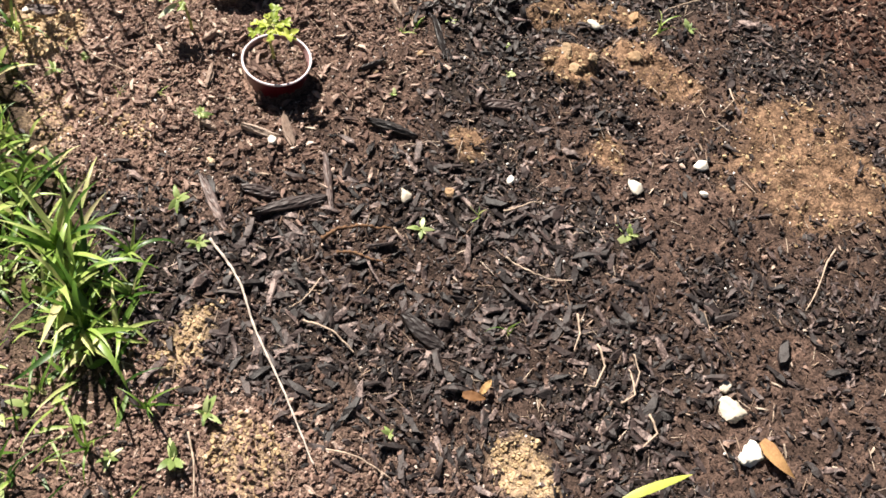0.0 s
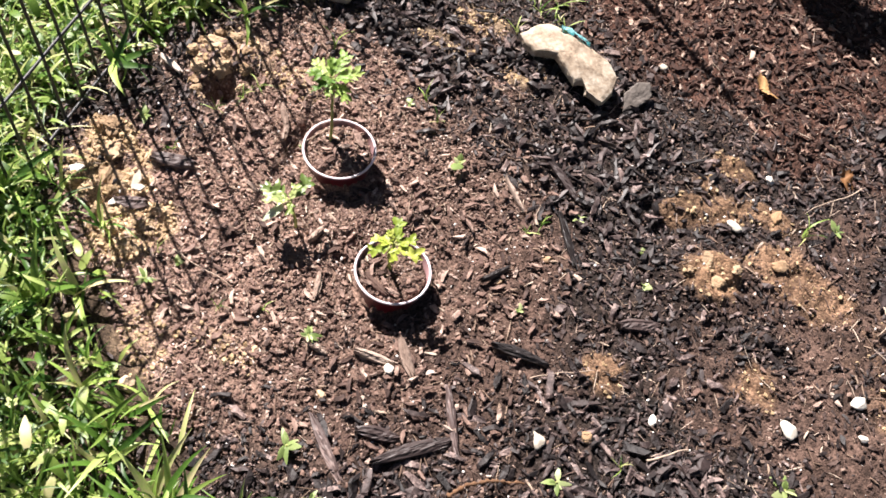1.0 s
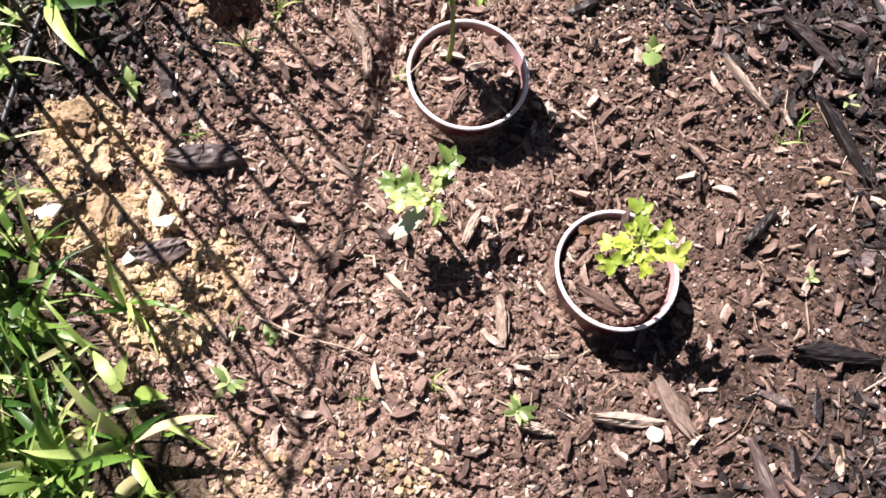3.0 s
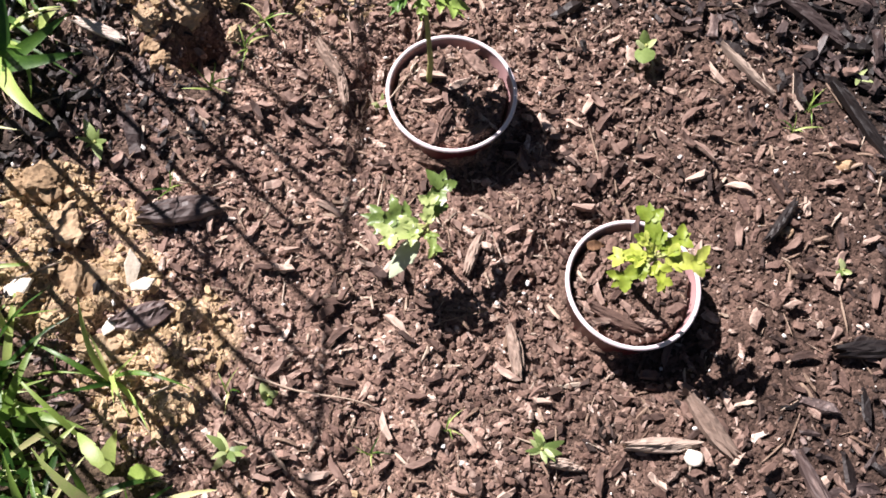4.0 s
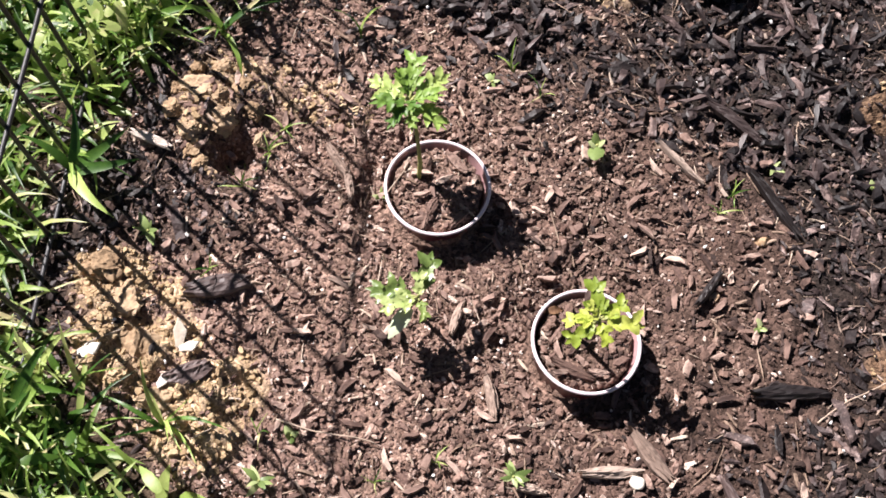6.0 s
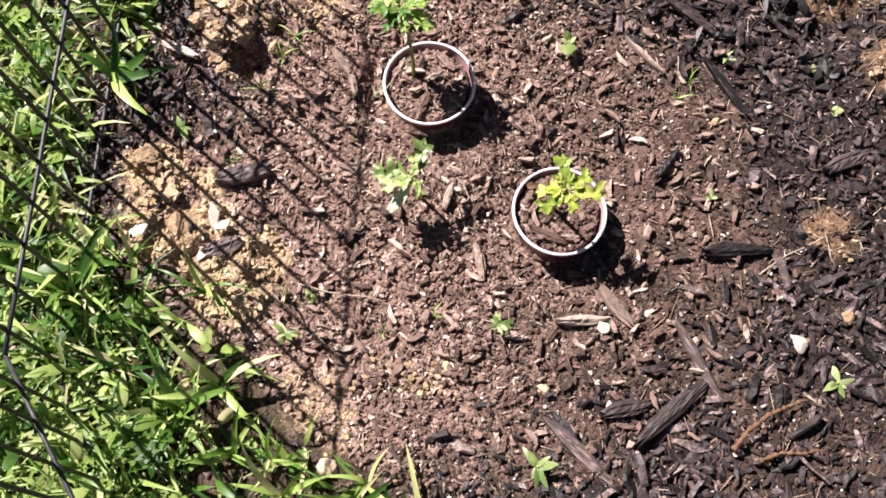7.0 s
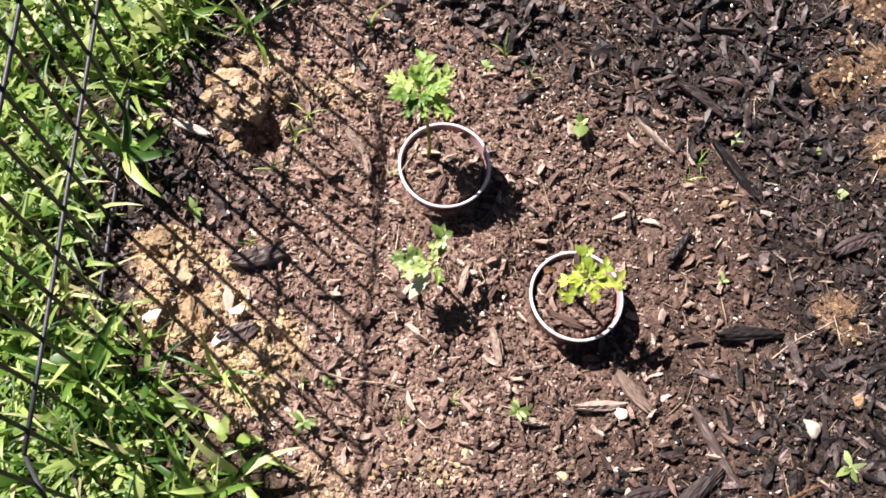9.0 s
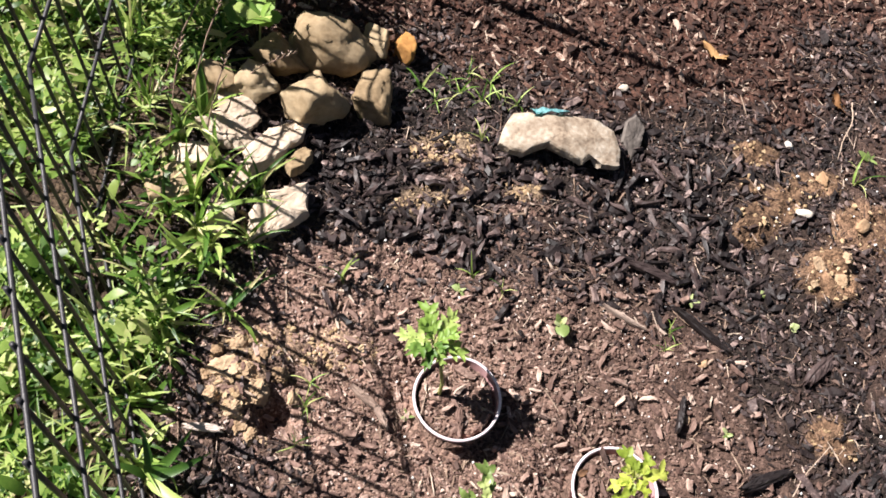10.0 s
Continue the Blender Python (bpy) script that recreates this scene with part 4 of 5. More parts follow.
ROCKS = [(-0.098, 0.472, 0.056, 0.034, 0.034, -8), (-0.193, 0.414, 0.030, 0.028, 0.028, 40), (-0.121, 0.386, 0.034, 0.032, 0.032, 70), (-0.048, 0.396, 0.035, 0.033, 0.031, 20),
         (-0.031, 0.484, 0.018, 0.022, 0.022, 0), (-0.238, 0.420, 0.030, 0.026, 0.026, 120), (-0.158, 0.452, 0.028, 0.032, 0.028, 60)]
for i, (x, y, rx, ry, rz, turn) in enumerate(ROCKS):
    stone("rock", x, y, (rx * 1.22, ry * 1.22, rz * 1.15), turn, 100 + i, mat_rock, "rounded tan fieldstone in a small rock pile", group="rock pile", sink=0.13, rough=1.8, detail=4)
stone("rock", 0.002, 0.476, (0.017, 0.022, 0.026), 10, 131, mat_orange, "small orange stone at the end of the rock pile", group="rock pile", sink=0.2, rough=1.5)
def plate_bm(outline, thick, seed, ragged=1.0, fold=0.0):
    """A broken flat stone from a plan of corners: split edges, a bevel and a slightly uneven face."""
    r = random.Random(seed)
    off = Vector((r.uniform(-9, 9), r.uniform(-9, 9), r.uniform(-9, 9)))
    bm = bmesh.new()
    m, per = len(outline), 7
    n = m * per
    size = max(abs(c) for p in outline for c in p)
    layers = []
    tilts = [(r.uniform(0, math.pi), g, r.uniform(0, 2)) for g in (1.0, 0.7, 0.45)]
    for level, shrink in ((-0.5, 0.97), (-0.1, 1.02), (0.36, 1.0), (0.5, 0.93), (0.54, 0.81), (0.56, 0.68), (0.58, 0.54), (0.60, 0.40), (0.60, 0.26), (0.58, 0.12)):
        ring = []
        for k in range(n):
            a, b = outline[k // per], outline[(k // per + 1) % m]
            f = k % per / per
            p = Vector(((a[0] + (b[0] - a[0]) * f) * shrink, (a[1] + (b[1] - a[1]) * f) * shrink, level * thick))
            wob = noise.noise_vector(p * (2.6 / size) + off) * 0.05 * size + noise.noise_vector(p * (8 / size) + off) * 0.022 * size
            crease = fold * sum(g * abs(((p.x * math.cos(a) + p.y * math.sin(a)) / size * 1.5 + c) % 2 - 1) for a, g, c in tilts)
            ring.append(bm.verts.new(p + ragged * Vector((wob.x, wob.y, 0.6 * wob.z)) + Vector((0, 0, crease))))
        layers.append(ring)
    for a, b in zip(layers, layers[1:]):
        for k in range(n):
            bm.faces.new((a[k], a[(k + 1) % n], b[(k + 1) % n], b[k]))
    bm.faces.new(layers[-1])
    bm.faces.new(layers[0][::-1])
    return bm


SHARDS = [(-0.208, 0.376, 0.038, 0.020, 0.013, -40), (-0.165, 0.330, 0.062, 0.021, 0.014, 42), (-0.228, 0.345, 0.040, 0.022, 0.014, -35), (-0.288, 0.275, 0.036, 0.024, 0.014, 25), (-0.172, 0.236, 0.052, 0.027, 0.018, 38),
          (-0.240, 0.222, 0.032, 0.018, 0.014, 60), (-0.208, 0.290, 0.040, 0.014, 0.012, 48), (-0.142, 0.306, 0.028, 0.013, 0.012, 55), (-0.262, 0.312, 0.034, 0.018, 0.012, -15)]
for i, (x, y, rx, ry, rz, turn) in enumerate(SHARDS):
    r = random.Random(150 + i)
    corners = sorted(r.uniform(0, 25) + 60 * k for k in range(6))
    plan = [(rx * r.uniform(0.75, 1.1) * math.cos(radians(a)), ry * r.uniform(0.75, 1.15) * math.sin(radians(a))) for a in corners]
    ob = new("rock_shard", mesh_of("rock_shard", plate_bm(plan, rz, 150 + i, 2.3), mat_slab if i % 4 != 3 else mat_rock, False))
    ob.matrix_basis = pose(x, y, h_at(x, y) + 0.012 + 0.005 * (i % 3), r.uniform(-24, 24), r.uniform(-18, 18), turn)
    tagged(ob, "flat pale broken stone lying by the grass", "rock", "rock pile")

slab = thing("stone_slab", pose(0.176, 0.325, h_at(0.176, 0.325) + 0.010, 0, 0, 0), "flat cream stone slab with a turquoise scrap", "stone")
outline = [(-0.083, -0.010), (-0.073, 0.013), (-0.058, 0.035), (-0.039, 0.032), (-0.016, 0.029), (0.019, 0.027), (0.052, 0.024), (0.075, 0.005), (0.080, -0.019), (0.074, -0.042), (0.048, -0.043), (0.040, -0.029), (0.024, -0.037), (0.007, -0.026), (-0.021, -0.012), (-0.036, -0.016), (-0.052, -0.020), (-0.070, -0.018)]
outline = [(0.95 * x, 0.95 * y) for x, y in outline]
slab_ob = part("slab", plate_bm(outline, 0.014, 205, 0.55, 0.017), mat_cream, slab, smooth=False)
bm = bmesh.new()
tops = [v.co for v in slab_ob.data.vertices]


def on_slab(x, y):
    near = [c.z for c in tops if math.hypot(c.x - x, c.y - y) < 0.008]
    return max(near) if near else 0.010


grid = []
for j in range(4):
    row = []
    for i in range(7):
        x, y = -0.036 + 0.048 * i / 6, 0.022 + 0.014 * j / 3 * (1 - 0.4 * (i % 2)) - 0.002 * math.sin(i * 1.9)
        row.append(bm.verts.new((x, y, on_slab(x, y) + 0.0024 + 0.0022 * math.sin(i * 2.3 + 1.7 * j))))
    grid.append(row)
for a, b in zip(grid, grid[1:]):
    for k in range(6):
        bm.faces.new((a[k], a[k + 1], b[k + 1], b[k]))
bmesh.ops.solidify(bm, geom=bm.faces[:], thickness=0.0006)
part("scrap", bm, mat_turquoise, slab, "turquoise plastic film scrap")
leaning = new("stone_chip", mesh_of("stone_chip", plate_bm([(-0.026, -0.010), (-0.012, 0.010), (0.014, 0.014), (0.030, 0.006), (0.022, -0.012), (-0.004, -0.016)], 0.007, 372, 1.2), mat_grey, False))
leaning.matrix_basis = pose(0.279, 0.337, h_at(0.279, 0.337) + 0.012, 22, -16, 62)
tagged(leaning, "flat grey stone chip leaning beside the cream slab", "stone")

PEBBLES = [(0.404, -0.194, 0.0145, 0.0085, -55), (0.214, -0.215, 0.0075, 0.0065, 0), (0.658, -0.008, 0.016, 0.012, -30), (0.720, 0.075, 0.013, 0.009, 30), (0.509, -0.093, 0.006, 0.009, 0),
           (0.487, 0.218, 0.013, 0.008, -15), (0.290, 0.420, 0.008, 0.007, 0), (0.740, 0.035, 0.007, 0.006, 0), (0.500, 0.325, 0.008, 0.009, 30)]
for i, (x, y, rx, ry, turn) in enumerate(PEBBLES):
    stone("pebble", x, y, (rx, ry, min(rx, ry) * 0.75), turn, 300 + i, mat_pebble, "small chalky white pebble lying on the mulch", "pebble", "white pebbles", sink=0.06, detail=3, rough=0.7)
for i, (x, y, s) in enumerate([(0.450, -0.158, 0.010), (0.562, 0.200, 0.012), (0.070, -0.283, 0.007), (0.165, -0.285, 0.008), (-0.02, -0.398, 0.014), (0.30, 0.03, 0.009), (0.262, -0.035, 0.006), (0.53, 0.27, 0.012)]):
    stone("pebble", x, y, (s, s * 0.8, s * 0.6), i * 37, 330 + i, mat_tan_pebble, "small tan pebble half sunk in soil", "pebble", "tan pebbles", detail=3, rough=2.0, smooth=False)
for i, (x, y, s) in enumerate([(0.887, -0.245, 0.020), (0.925, -0.285, 0.019), (0.868, -0.215, 0.010)]):
    stone("pale_lump", x, y, (s, s * 0.85, s * 0.6), i * 50, 350 + i, mat_pebble, "crumpled cream-white lump on the mulch", "lump", "cream lumps", rough=2.4)
for i, (x, y, s, turn) in enumerate([(-0.182, -0.178, 0.014, 105), (-0.170, -0.188, 0.009, 30), (-0.182, -0.219, 0.009, 60), (-0.248, -0.210, 0.012, 35)]):
    r = random.Random(360 + i)
    plan = [(s * r.uniform(0.75, 1.1) * math.cos(radians(a)), s * 0.55 * r.uniform(0.75, 1.1) * math.sin(radians(a))) for a in (10, 75, 150, 205, 285)]
    ob = new("stone_chip", mesh_of("stone_chip", plate_bm(plan, 0.003, 360 + i), mat_pebble, False))
    ob.matrix_basis = pose(x, y, h_at(x, y) + 0.009, 8, -10, turn)
    tagged(ob, "flat white stone flake on tan clay", "stone", "white flakes")

# clods of clay
for i, (x, y, s) in enumerate([(-0.236, 0.056, 0.019), (-0.207, 0.026, 0.017), (-0.250, 0.026, 0.014), (-0.182, 0.046, 0.012), (-0.216, -0.018, 0.011), (-0.212, 0.052, 0.014), (-0.232, 0.012, 0.013), (-0.168, 0.022, 0.010), (-0.244, 0.078, 0.013), (-0.222, 0.084, 0.011), (-0.198, 0.070, 0.012), (-0.258, 0.052, 0.010), (-0.202, -0.024, 0.008), (-0.226, -0.006, 0.009), (0.478, 0.142, 0.013), (0.502, 0.122, 0.012), (0.512, 0.146, 0.009), (0.462, 0.118, 0.008), (0.148, 0.299, 0.009), (0.136, 0.304, 0.007), (0.158, 0.293, 0.006), (-0.262, -0.128, 0.022), (-0.235, -0.160, 0.020), (-0.215, -0.195, 0.022), (-0.185, -0.235, 0.018)]):
    stone("clay_clod", x, y, (s, s * 0.85, s * 0.65), i * 61, 400 + i, mat_clod, "rough crumbly clod of tan clay", "clod", "clay clods", sink=0.46, detail=4, rough=3.2, smooth=False)


# ---- bark, twigs and roots ----
def bark_bm(length, width, thick, seed, splits=7):
    """A split piece of bark: ridged along its length, with ragged ends."""
    r = random.Random(seed)
    bm = bmesh.new()
    rows = []
    n, m = 12, splits
    ends = [(r.uniform(-0.12, 0.05), r.uniform(-0.05, 0.12)) for _ in range(m + 1)]
    ridge = [r.uniform(0.72, 1.0) for _ in range(m + 1)]
    for top in (1, 0):
        layer = []
        for i in range(n + 1):
            s = i / n
            row = []
            for j in range(m + 1):
                f = j / m - 0.5
                lo, hi = ends[j]
                x = length * (lo + (1 + hi - lo) * s - 0.5)
                taper = math.sin(math.pi * min(max(s, 0.06), 0.94)) ** 0.35
                z = thick * ((ridge[j] + 0.12 * r.uniform(-1, 1)) * (1 - 1.6 * f * f) if top else -0.2)
                row.append(bm.verts.new((x, width * f * taper + 0.15 * width * math.sin(s * 3 + seed), z + 0.12 * thick * math.sin(s * 5))))
            layer.append(row)
        rows.append(layer)
    up, low = rows
    for i in range(n):
        for j in range(m):
            bm.faces.new((up[i][j], up[i + 1][j], up[i + 1][j + 1], up[i][j + 1]))
            bm.faces.new((low[i][j], low[i][j + 1], low[i + 1][j + 1], low[i + 1][j]))
        bm.faces.new((up[i][0], low[i][0], low[i + 1][0], up[i + 1][0]))
        bm.faces.new((up[i][m], up[i + 1][m], low[i + 1][m], low[i][m]))
    for j in range(m):
        bm.faces.new((up[0][j], up[0][j + 1], low[0][j + 1], low[0][j]))
        bm.faces.new((up[n][j], low[n][j], low[n][j + 1], up[n][j + 1]))
    return bm


BARKS = [(-0.166, -0.208, 0.034, 0.018, 32), (-0.164, -0.129, 0.050, 0.019, 18), (0.335, -0.112, 0.062, 0.013, 12), (0.290, -0.285, 0.085, 0.016, 50), (0.245, -0.290, 0.045, 0.016, 30), (0.205, -0.335, 0.075, 0.012, -32),
         (0.520, -0.350, 0.060, 0.020, -12), (0.255, -0.030, 0.040, 0.008, 60), (0.308, 0.069, 0.072, 0.009, -49), (0.262, 0.145, 0.056, 0.011, -26), (0.440, 0.010, 0.05, 0.016, 40), (0.310, -0.230, 0.075, 0.010, -50)]
for i, (x, y, ln, wd, turn) in enumerate(BARKS):
    ob = new("bark_piece", mesh_of("bark_piece", bark_bm(ln, wd, 0.008, 500 + i), mat_char, False))
    ob.matrix_basis = pose(x, y, h_at(x, y) + 0.004, 0, 4, turn)
    tagged(ob, "long dark split piece of bark mulch", "bark", "large bark pieces")
LIGHT = [(0.042, -0.108, 0.030, 0.008, 80), (0.083, -0.172, 0.032, 0.009, -65), (0.192, -0.212, 0.045, 0.010, 18), (0.222, -0.190, 0.048, 0.013, -38), (0.218, 0.092, 0.050, 0.005, -35), (-0.095, 0.015, 0.030, 0.008, -50), (-0.080, -0.005, 0.030, 0.007, -70), (0.130, -0.240, 0.022, 0.007, 5)]
for i, (x, y, ln, wd, turn) in enumerate(LIGHT):
    ob = new("wood_chip", mesh_of("wood_chip", bark_bm(ln, wd, 0.008, 540 + i), mat_wood, False))
    ob.matrix_basis = pose(x, y, h_at(x, y) + 0.004, 0, 3, turn)
    tagged(ob, "pale brown splintered wood chip on soil", "wood chip", "pale wood chips")


# wood and leaf bits lying on the soil in the cups
IN_CUPS = [(0.143, -0.139, 0.034, 0.0085, -7), (0.166, -0.136, 0.018, 0.006, 10), (0.126, -0.112, 0.017, 0.007, 60), (-0.004, -0.034, 0.019, 0.005, 85), (0.0, -0.020, 0.017, 0.009, 70), (0.024, -0.027, 0.020, 0.007, 60), (0.012, 0.028, 0.024, 0.009, -25)]
for i, (x, y, ln, wd, turn) in enumerate(IN_CUPS):
    ob = new("bark_chip", mesh_of("bark_chip", bark_bm(ln, wd, 0.005, 580 + i), mat_chip, False))
    ob.matrix_basis = pose(x, y, h_at(x, y) + 0.003, 3, 5, turn)
    tagged(ob, "brown bark chip lying on soil inside a cup", "bark chip", "bark chips in the cups")
ob = new("dry_leaf", leaf_mesh("dry_leaf", mat_root, 0.013, 0.0065, 0, 0, 0.6, 0.6, 77, 0.001))
ob.matrix_basis = pose(0.116, -0.092, h_at(0.116, -0.092) + 0.004, 8, -6, 20)
tagged(ob, "curled brown dry leaf on soil inside a cup", "dry leaf")
ob = new("wood_flake", mesh_of("wood_flake", bark_bm(0.036, 0.0085, 0.004, 571), mat_pale_twig, False))
ob.matrix_basis = pose(-0.262, -0.008, h_at(-0.262, -0.008) + 0.008, 6, 5, -12)
tagged(ob, "pale curled flake of wood on dark mulch", "wood flake")


def strand(name, points, radius, material, label, category, knobs=0.18):
    """A thin stick or root lying along the ground through points x, y, lift."""
    fine = []
    for (x0, y0, a), (x1, y1, b) in zip(points, points[1:]):
        for k in range(10):
            f = k / 10
            x, y = x0 + (x1 - x0) * f, y0 + (y1 - y0) * f
            fine.append((x + 0.002 * math.sin(31 * x + 57 * y), y + 0.002 * math.cos(43 * x), h_at(x, y) + a + (b - a) * f + radius))
    fine.append((*points[-1][:2], h_at(*points[-1][:2]) + points[-1][2] + radius))
    rad = [radius * (1.15 - 0.5 * i / len(fine) + knobs * math.sin(i * 1.9) + 0.8 * (knobs - 0.18) * math.cos(i * 5.3)) for i in range(len(fine))]
    ob = new(name, mesh_of(name, tube(bmesh.new(), fine, rad), material))
    return tagged(ob, label, category)


strand("twig", [(0.239, -0.385, 0.012), (0.275, -0.402, 0.010), (0.310, -0.423, 0.012), (0.345, -0.450, 0.010), (0.40, -0.490, 0.010), (0.445, -0.525, 0.012), (0.50, -0.562, 0.010)], 0.0015, mat_pale_twig, "long thin pale twig lying across mulch", "twig")
strand("root", [(0.350, -0.308, 0.008), (0.358, -0.288, 0.014), (0.376, -0.270, 0.014), (0.392, -0.262, 0.011), (0.415, -0.250, 0.006)], 0.0023, mat_root, "curved knobbly orange-brown root on mulch", "root", 0.42)
strand("root", [(0.375, -0.313, 0.005), (0.392, -0.303, 0.009), (0.415, -0.301, 0.007), (0.434, -0.294, 0.004)], 0.0019, mat_root, "curved knobbly orange-brown root on mulch", "root", 0.42)
strand("twig", [(0.36, -0.130, 0.006), (0.385, -0.105, 0.008), (0.42, -0.080, 0.008)], 0.0007, mat_twig, "thin straight pale twig on soil", "twig")
strand("twig", [(-0.085, -0.228, 0.006), (-0.05, -0.232, 0.008), (0.0, -0.232, 0.006)], 0.0008, mat_twig, "thin straight pale twig on soil", "twig")
strand("twig", [(0.56, -0.21, 0.01), (0.60, -0.215, 0.012), (0.645, -0.19, 0.01)], 0.0011, mat_twig, "thin straight pale twig on soil", "twig")
strand("twig", [(0.36, -0.60, 0.008), (0.385, -0.625, 0.010), (0.41, -0.66, 0.008)], 0.0012, mat_twig, "thin straight pale twig on soil", "twig")

TWIGS = [((0.618, 0.392), (0.596, 0.350), (0.562, 0.300)), ((0.502, -0.537), (0.541, -0.528), (0.582, -0.531)), ((0.390, -0.416), (0.428, -0.414), (0.465, -0.421)), ((0.379, -0.352), (0.376, -0.383), (0.367, -0.409)), ((0.926, 0.050), (0.923, -0.012), (0.921, -0.064)),
         ((0.669, -0.229), (0.684, -0.252), (0.690, -0.277)), ((0.754, -0.243), (0.769, -0.259), (0.771, -0.291)), ((0.704, 0.224), (0.715, 0.200), (0.709, 0.178)), ((0.521, -0.142), (0.545, -0.122), (0.560, -0.105))]
for i, row in enumerate(TWIGS):
    strand("twig", [(x, y, 0.007 + 0.003 * (k % 2)) for k, (x, y) in enumerate(row)], 0.0009 + 0.0002 * (i % 3), mat_twig, "thin crooked pale twig on the mulch", "twig")
for i, row in enumerate([((0.708, -0.253), (0.729, -0.276), (0.733, -0.308), (0.720, -0.315)), ((0.767, -0.308), (0.775, -0.290), (0.757, -0.262)), ((0.800, -0.300), (0.818, -0.318), (0.812, -0.345))]):
    strand("root", [(x, y, 0.006 + 0.003 * (k % 2)) for k, (x, y) in enumerate(row)], 0.0013, mat_twig, "curled pale tan rootlet on the mulch", "root")

# ---- small weeds ----
weed_leaf = [leaf_mesh("leaf", mat_weed, 0.0165, w * 0.85, 0, 0, 0.3, d, 61 + k) for k, (w, d) in enumerate(((0.0075, 0.3), (0.006, 0.7), (0.0085, 0.9)))]
round_leaf = leaf_mesh("leaf", mat_weed, 0.016, 0.012, 0, 0, 0.1, 0.2, 62)
def grass_leaf(length, width, arch, seed, material=mat_blade):
    """A grass blade along +x: rising, then arching over, tapering slowly to a point, folded and slightly twisted."""
    r = random.Random(seed)
    bm, rows, n = bmesh.new(), [], 14
    x = z = 0.0
    for i in range(n + 1):
        s = i / n
        w = width * 0.5 * min(1.0, 0.5 + 2.5 * s) * (1 - s ** 1.8) + 0.0002
        sway, spin = 0.05 * length * math.sin(3.0 * s + seed), 0.9 * (s - 0.3) * r.choice((1, 1, 1.1))
        c, d = math.cos(spin), math.sin(spin)
        rows.append([bm.verts.new((x, sway + k * w * c, z + k * w * d + (0.35 * w if k else 0.0))) for k in (-1, 0, 1)])
        a = 0.35 - arch * s
        x, z = x + math.cos(a) * length / n, z + math.sin(a) * length / n
    for a, b in zip(rows, rows[1:]):
        for k in (0, 1):
            bm.faces.new((a[k], b[k], b[k + 1], a[k + 1]))
    return mesh_of("leaf", bm, material)


blade_leaf = [grass_leaf(0.054, 0.0036, a, 63 + k) for k, a in enumerate((0.7, 1.3, 2.0))]
wide_blade = [grass_leaf(0.072, 0.0066, a, 73 + k) for k, a in enumerate((0.6, 1.2, 1.9))]


def weed(x, y, leaf, count, pitch, scale, label, seed, lift=0.004, spread=360.0, start=0.0, group=""):
    r = random.Random(seed)
    ob = thing("weed", pose(x, y, h_at(x, y)), label, "weed", group)
    part("stem", tube(bmesh.new(), [(0, 0, -0.006), (0.0005, 0, lift * 0.5), (0, 0, lift + 0.002)], 0.0012 * max(scale, 0.5), 6), mat_stem, ob)
    for k in range(count):
        put_leaf(leaf[k % len(leaf)] if isinstance(leaf, list) else leaf, ob, (0, 0, lift), start + spread * k / count + r.uniform(-38, 38), pitch + r.uniform(-22, 30), r.uniform(-35, 35), scale * r.uniform(0.5, 1.15))
    return ob


ROSETTE, PALE, TUFT = "small green rosette weed sprouting from soil", "tiny pale yellow-green weed in soil", "small tuft of narrow green grass in the bed"
weed(0.113, -0.234, weed_leaf, 12, 14, 0.95, ROSETTE, 1, 0.010, group="rosette weeds")
weed(0.135, 0.085, round_leaf, 4, 25, 1.1, PALE, 2, 0.014, group="pale weeds")
weed(0.305, 0.110, weed_leaf, 6, 25, 0.8, ROSETTE, 3, group="rosette weeds")
weed(0.445, -0.225, weed_leaf, 8, 30, 1.0, ROSETTE, 4, group="rosette weeds")
weed(0.170, -0.360, weed_leaf, 8, 30, 1.15, ROSETTE, 5, 0.012, group="rosette weeds")
weed(0.005, -0.262, blade_leaf, 7, 40, 0.35, TUFT, 6, group="grass tufts")
weed(0.050, -0.235, blade_leaf, 5, 45, 0.45, TUFT, 7, group="grass tufts")
weed(0.680, -0.080, weed_leaf, 7, 30, 1.2, ROSETTE, 8, group="rosette weeds")
weed(0.225, -0.395, weed_leaf, 8, 25, 1.1, ROSETTE, 11, group="rosette weeds")
weed(0.365, -0.575, weed_leaf, 9, 35, 1.3, ROSETTE, 12, 0.014, group="rosette weeds")
weed(0.365, -0.635, weed_leaf, 8, 30, 1.3, ROSETTE, 13, group="rosette weeds")
weed(0.305, -0.600, blade_leaf, 9, 50, 1.0, TUFT, 14, group="grass tufts")
weed(-0.070, -0.240, round_leaf, 4, 30, 0.7, PALE, 15, group="pale weeds")
weed(-0.095, -0.245, blade_leaf, 4, 60, 0.6, TUFT, 16, group="grass tufts")
weed(-0.175, -0.115, blade_leaf, 5, 30, 0.5, TUFT, 17, group="grass tufts")
weed(0.305, -0.055, round_leaf, 3, 25, 0.7, PALE, 18, group="pale weeds")
weed(0.500, -0.170, blade_leaf, 5, 45, 0.5, TUFT, 19, group="grass tufts")
weed(0.020, 0.420, blade_leaf, 6, 40, 0.8, TUFT, 20, group="grass tufts")
weed(0.070, 0.412, blade_leaf, 6, 35, 0.75, TUFT, 21, group="grass tufts")
weed(0.110, 0.425, blade_leaf, 6, 30, 0.75, TUFT, 22, group="grass tufts")
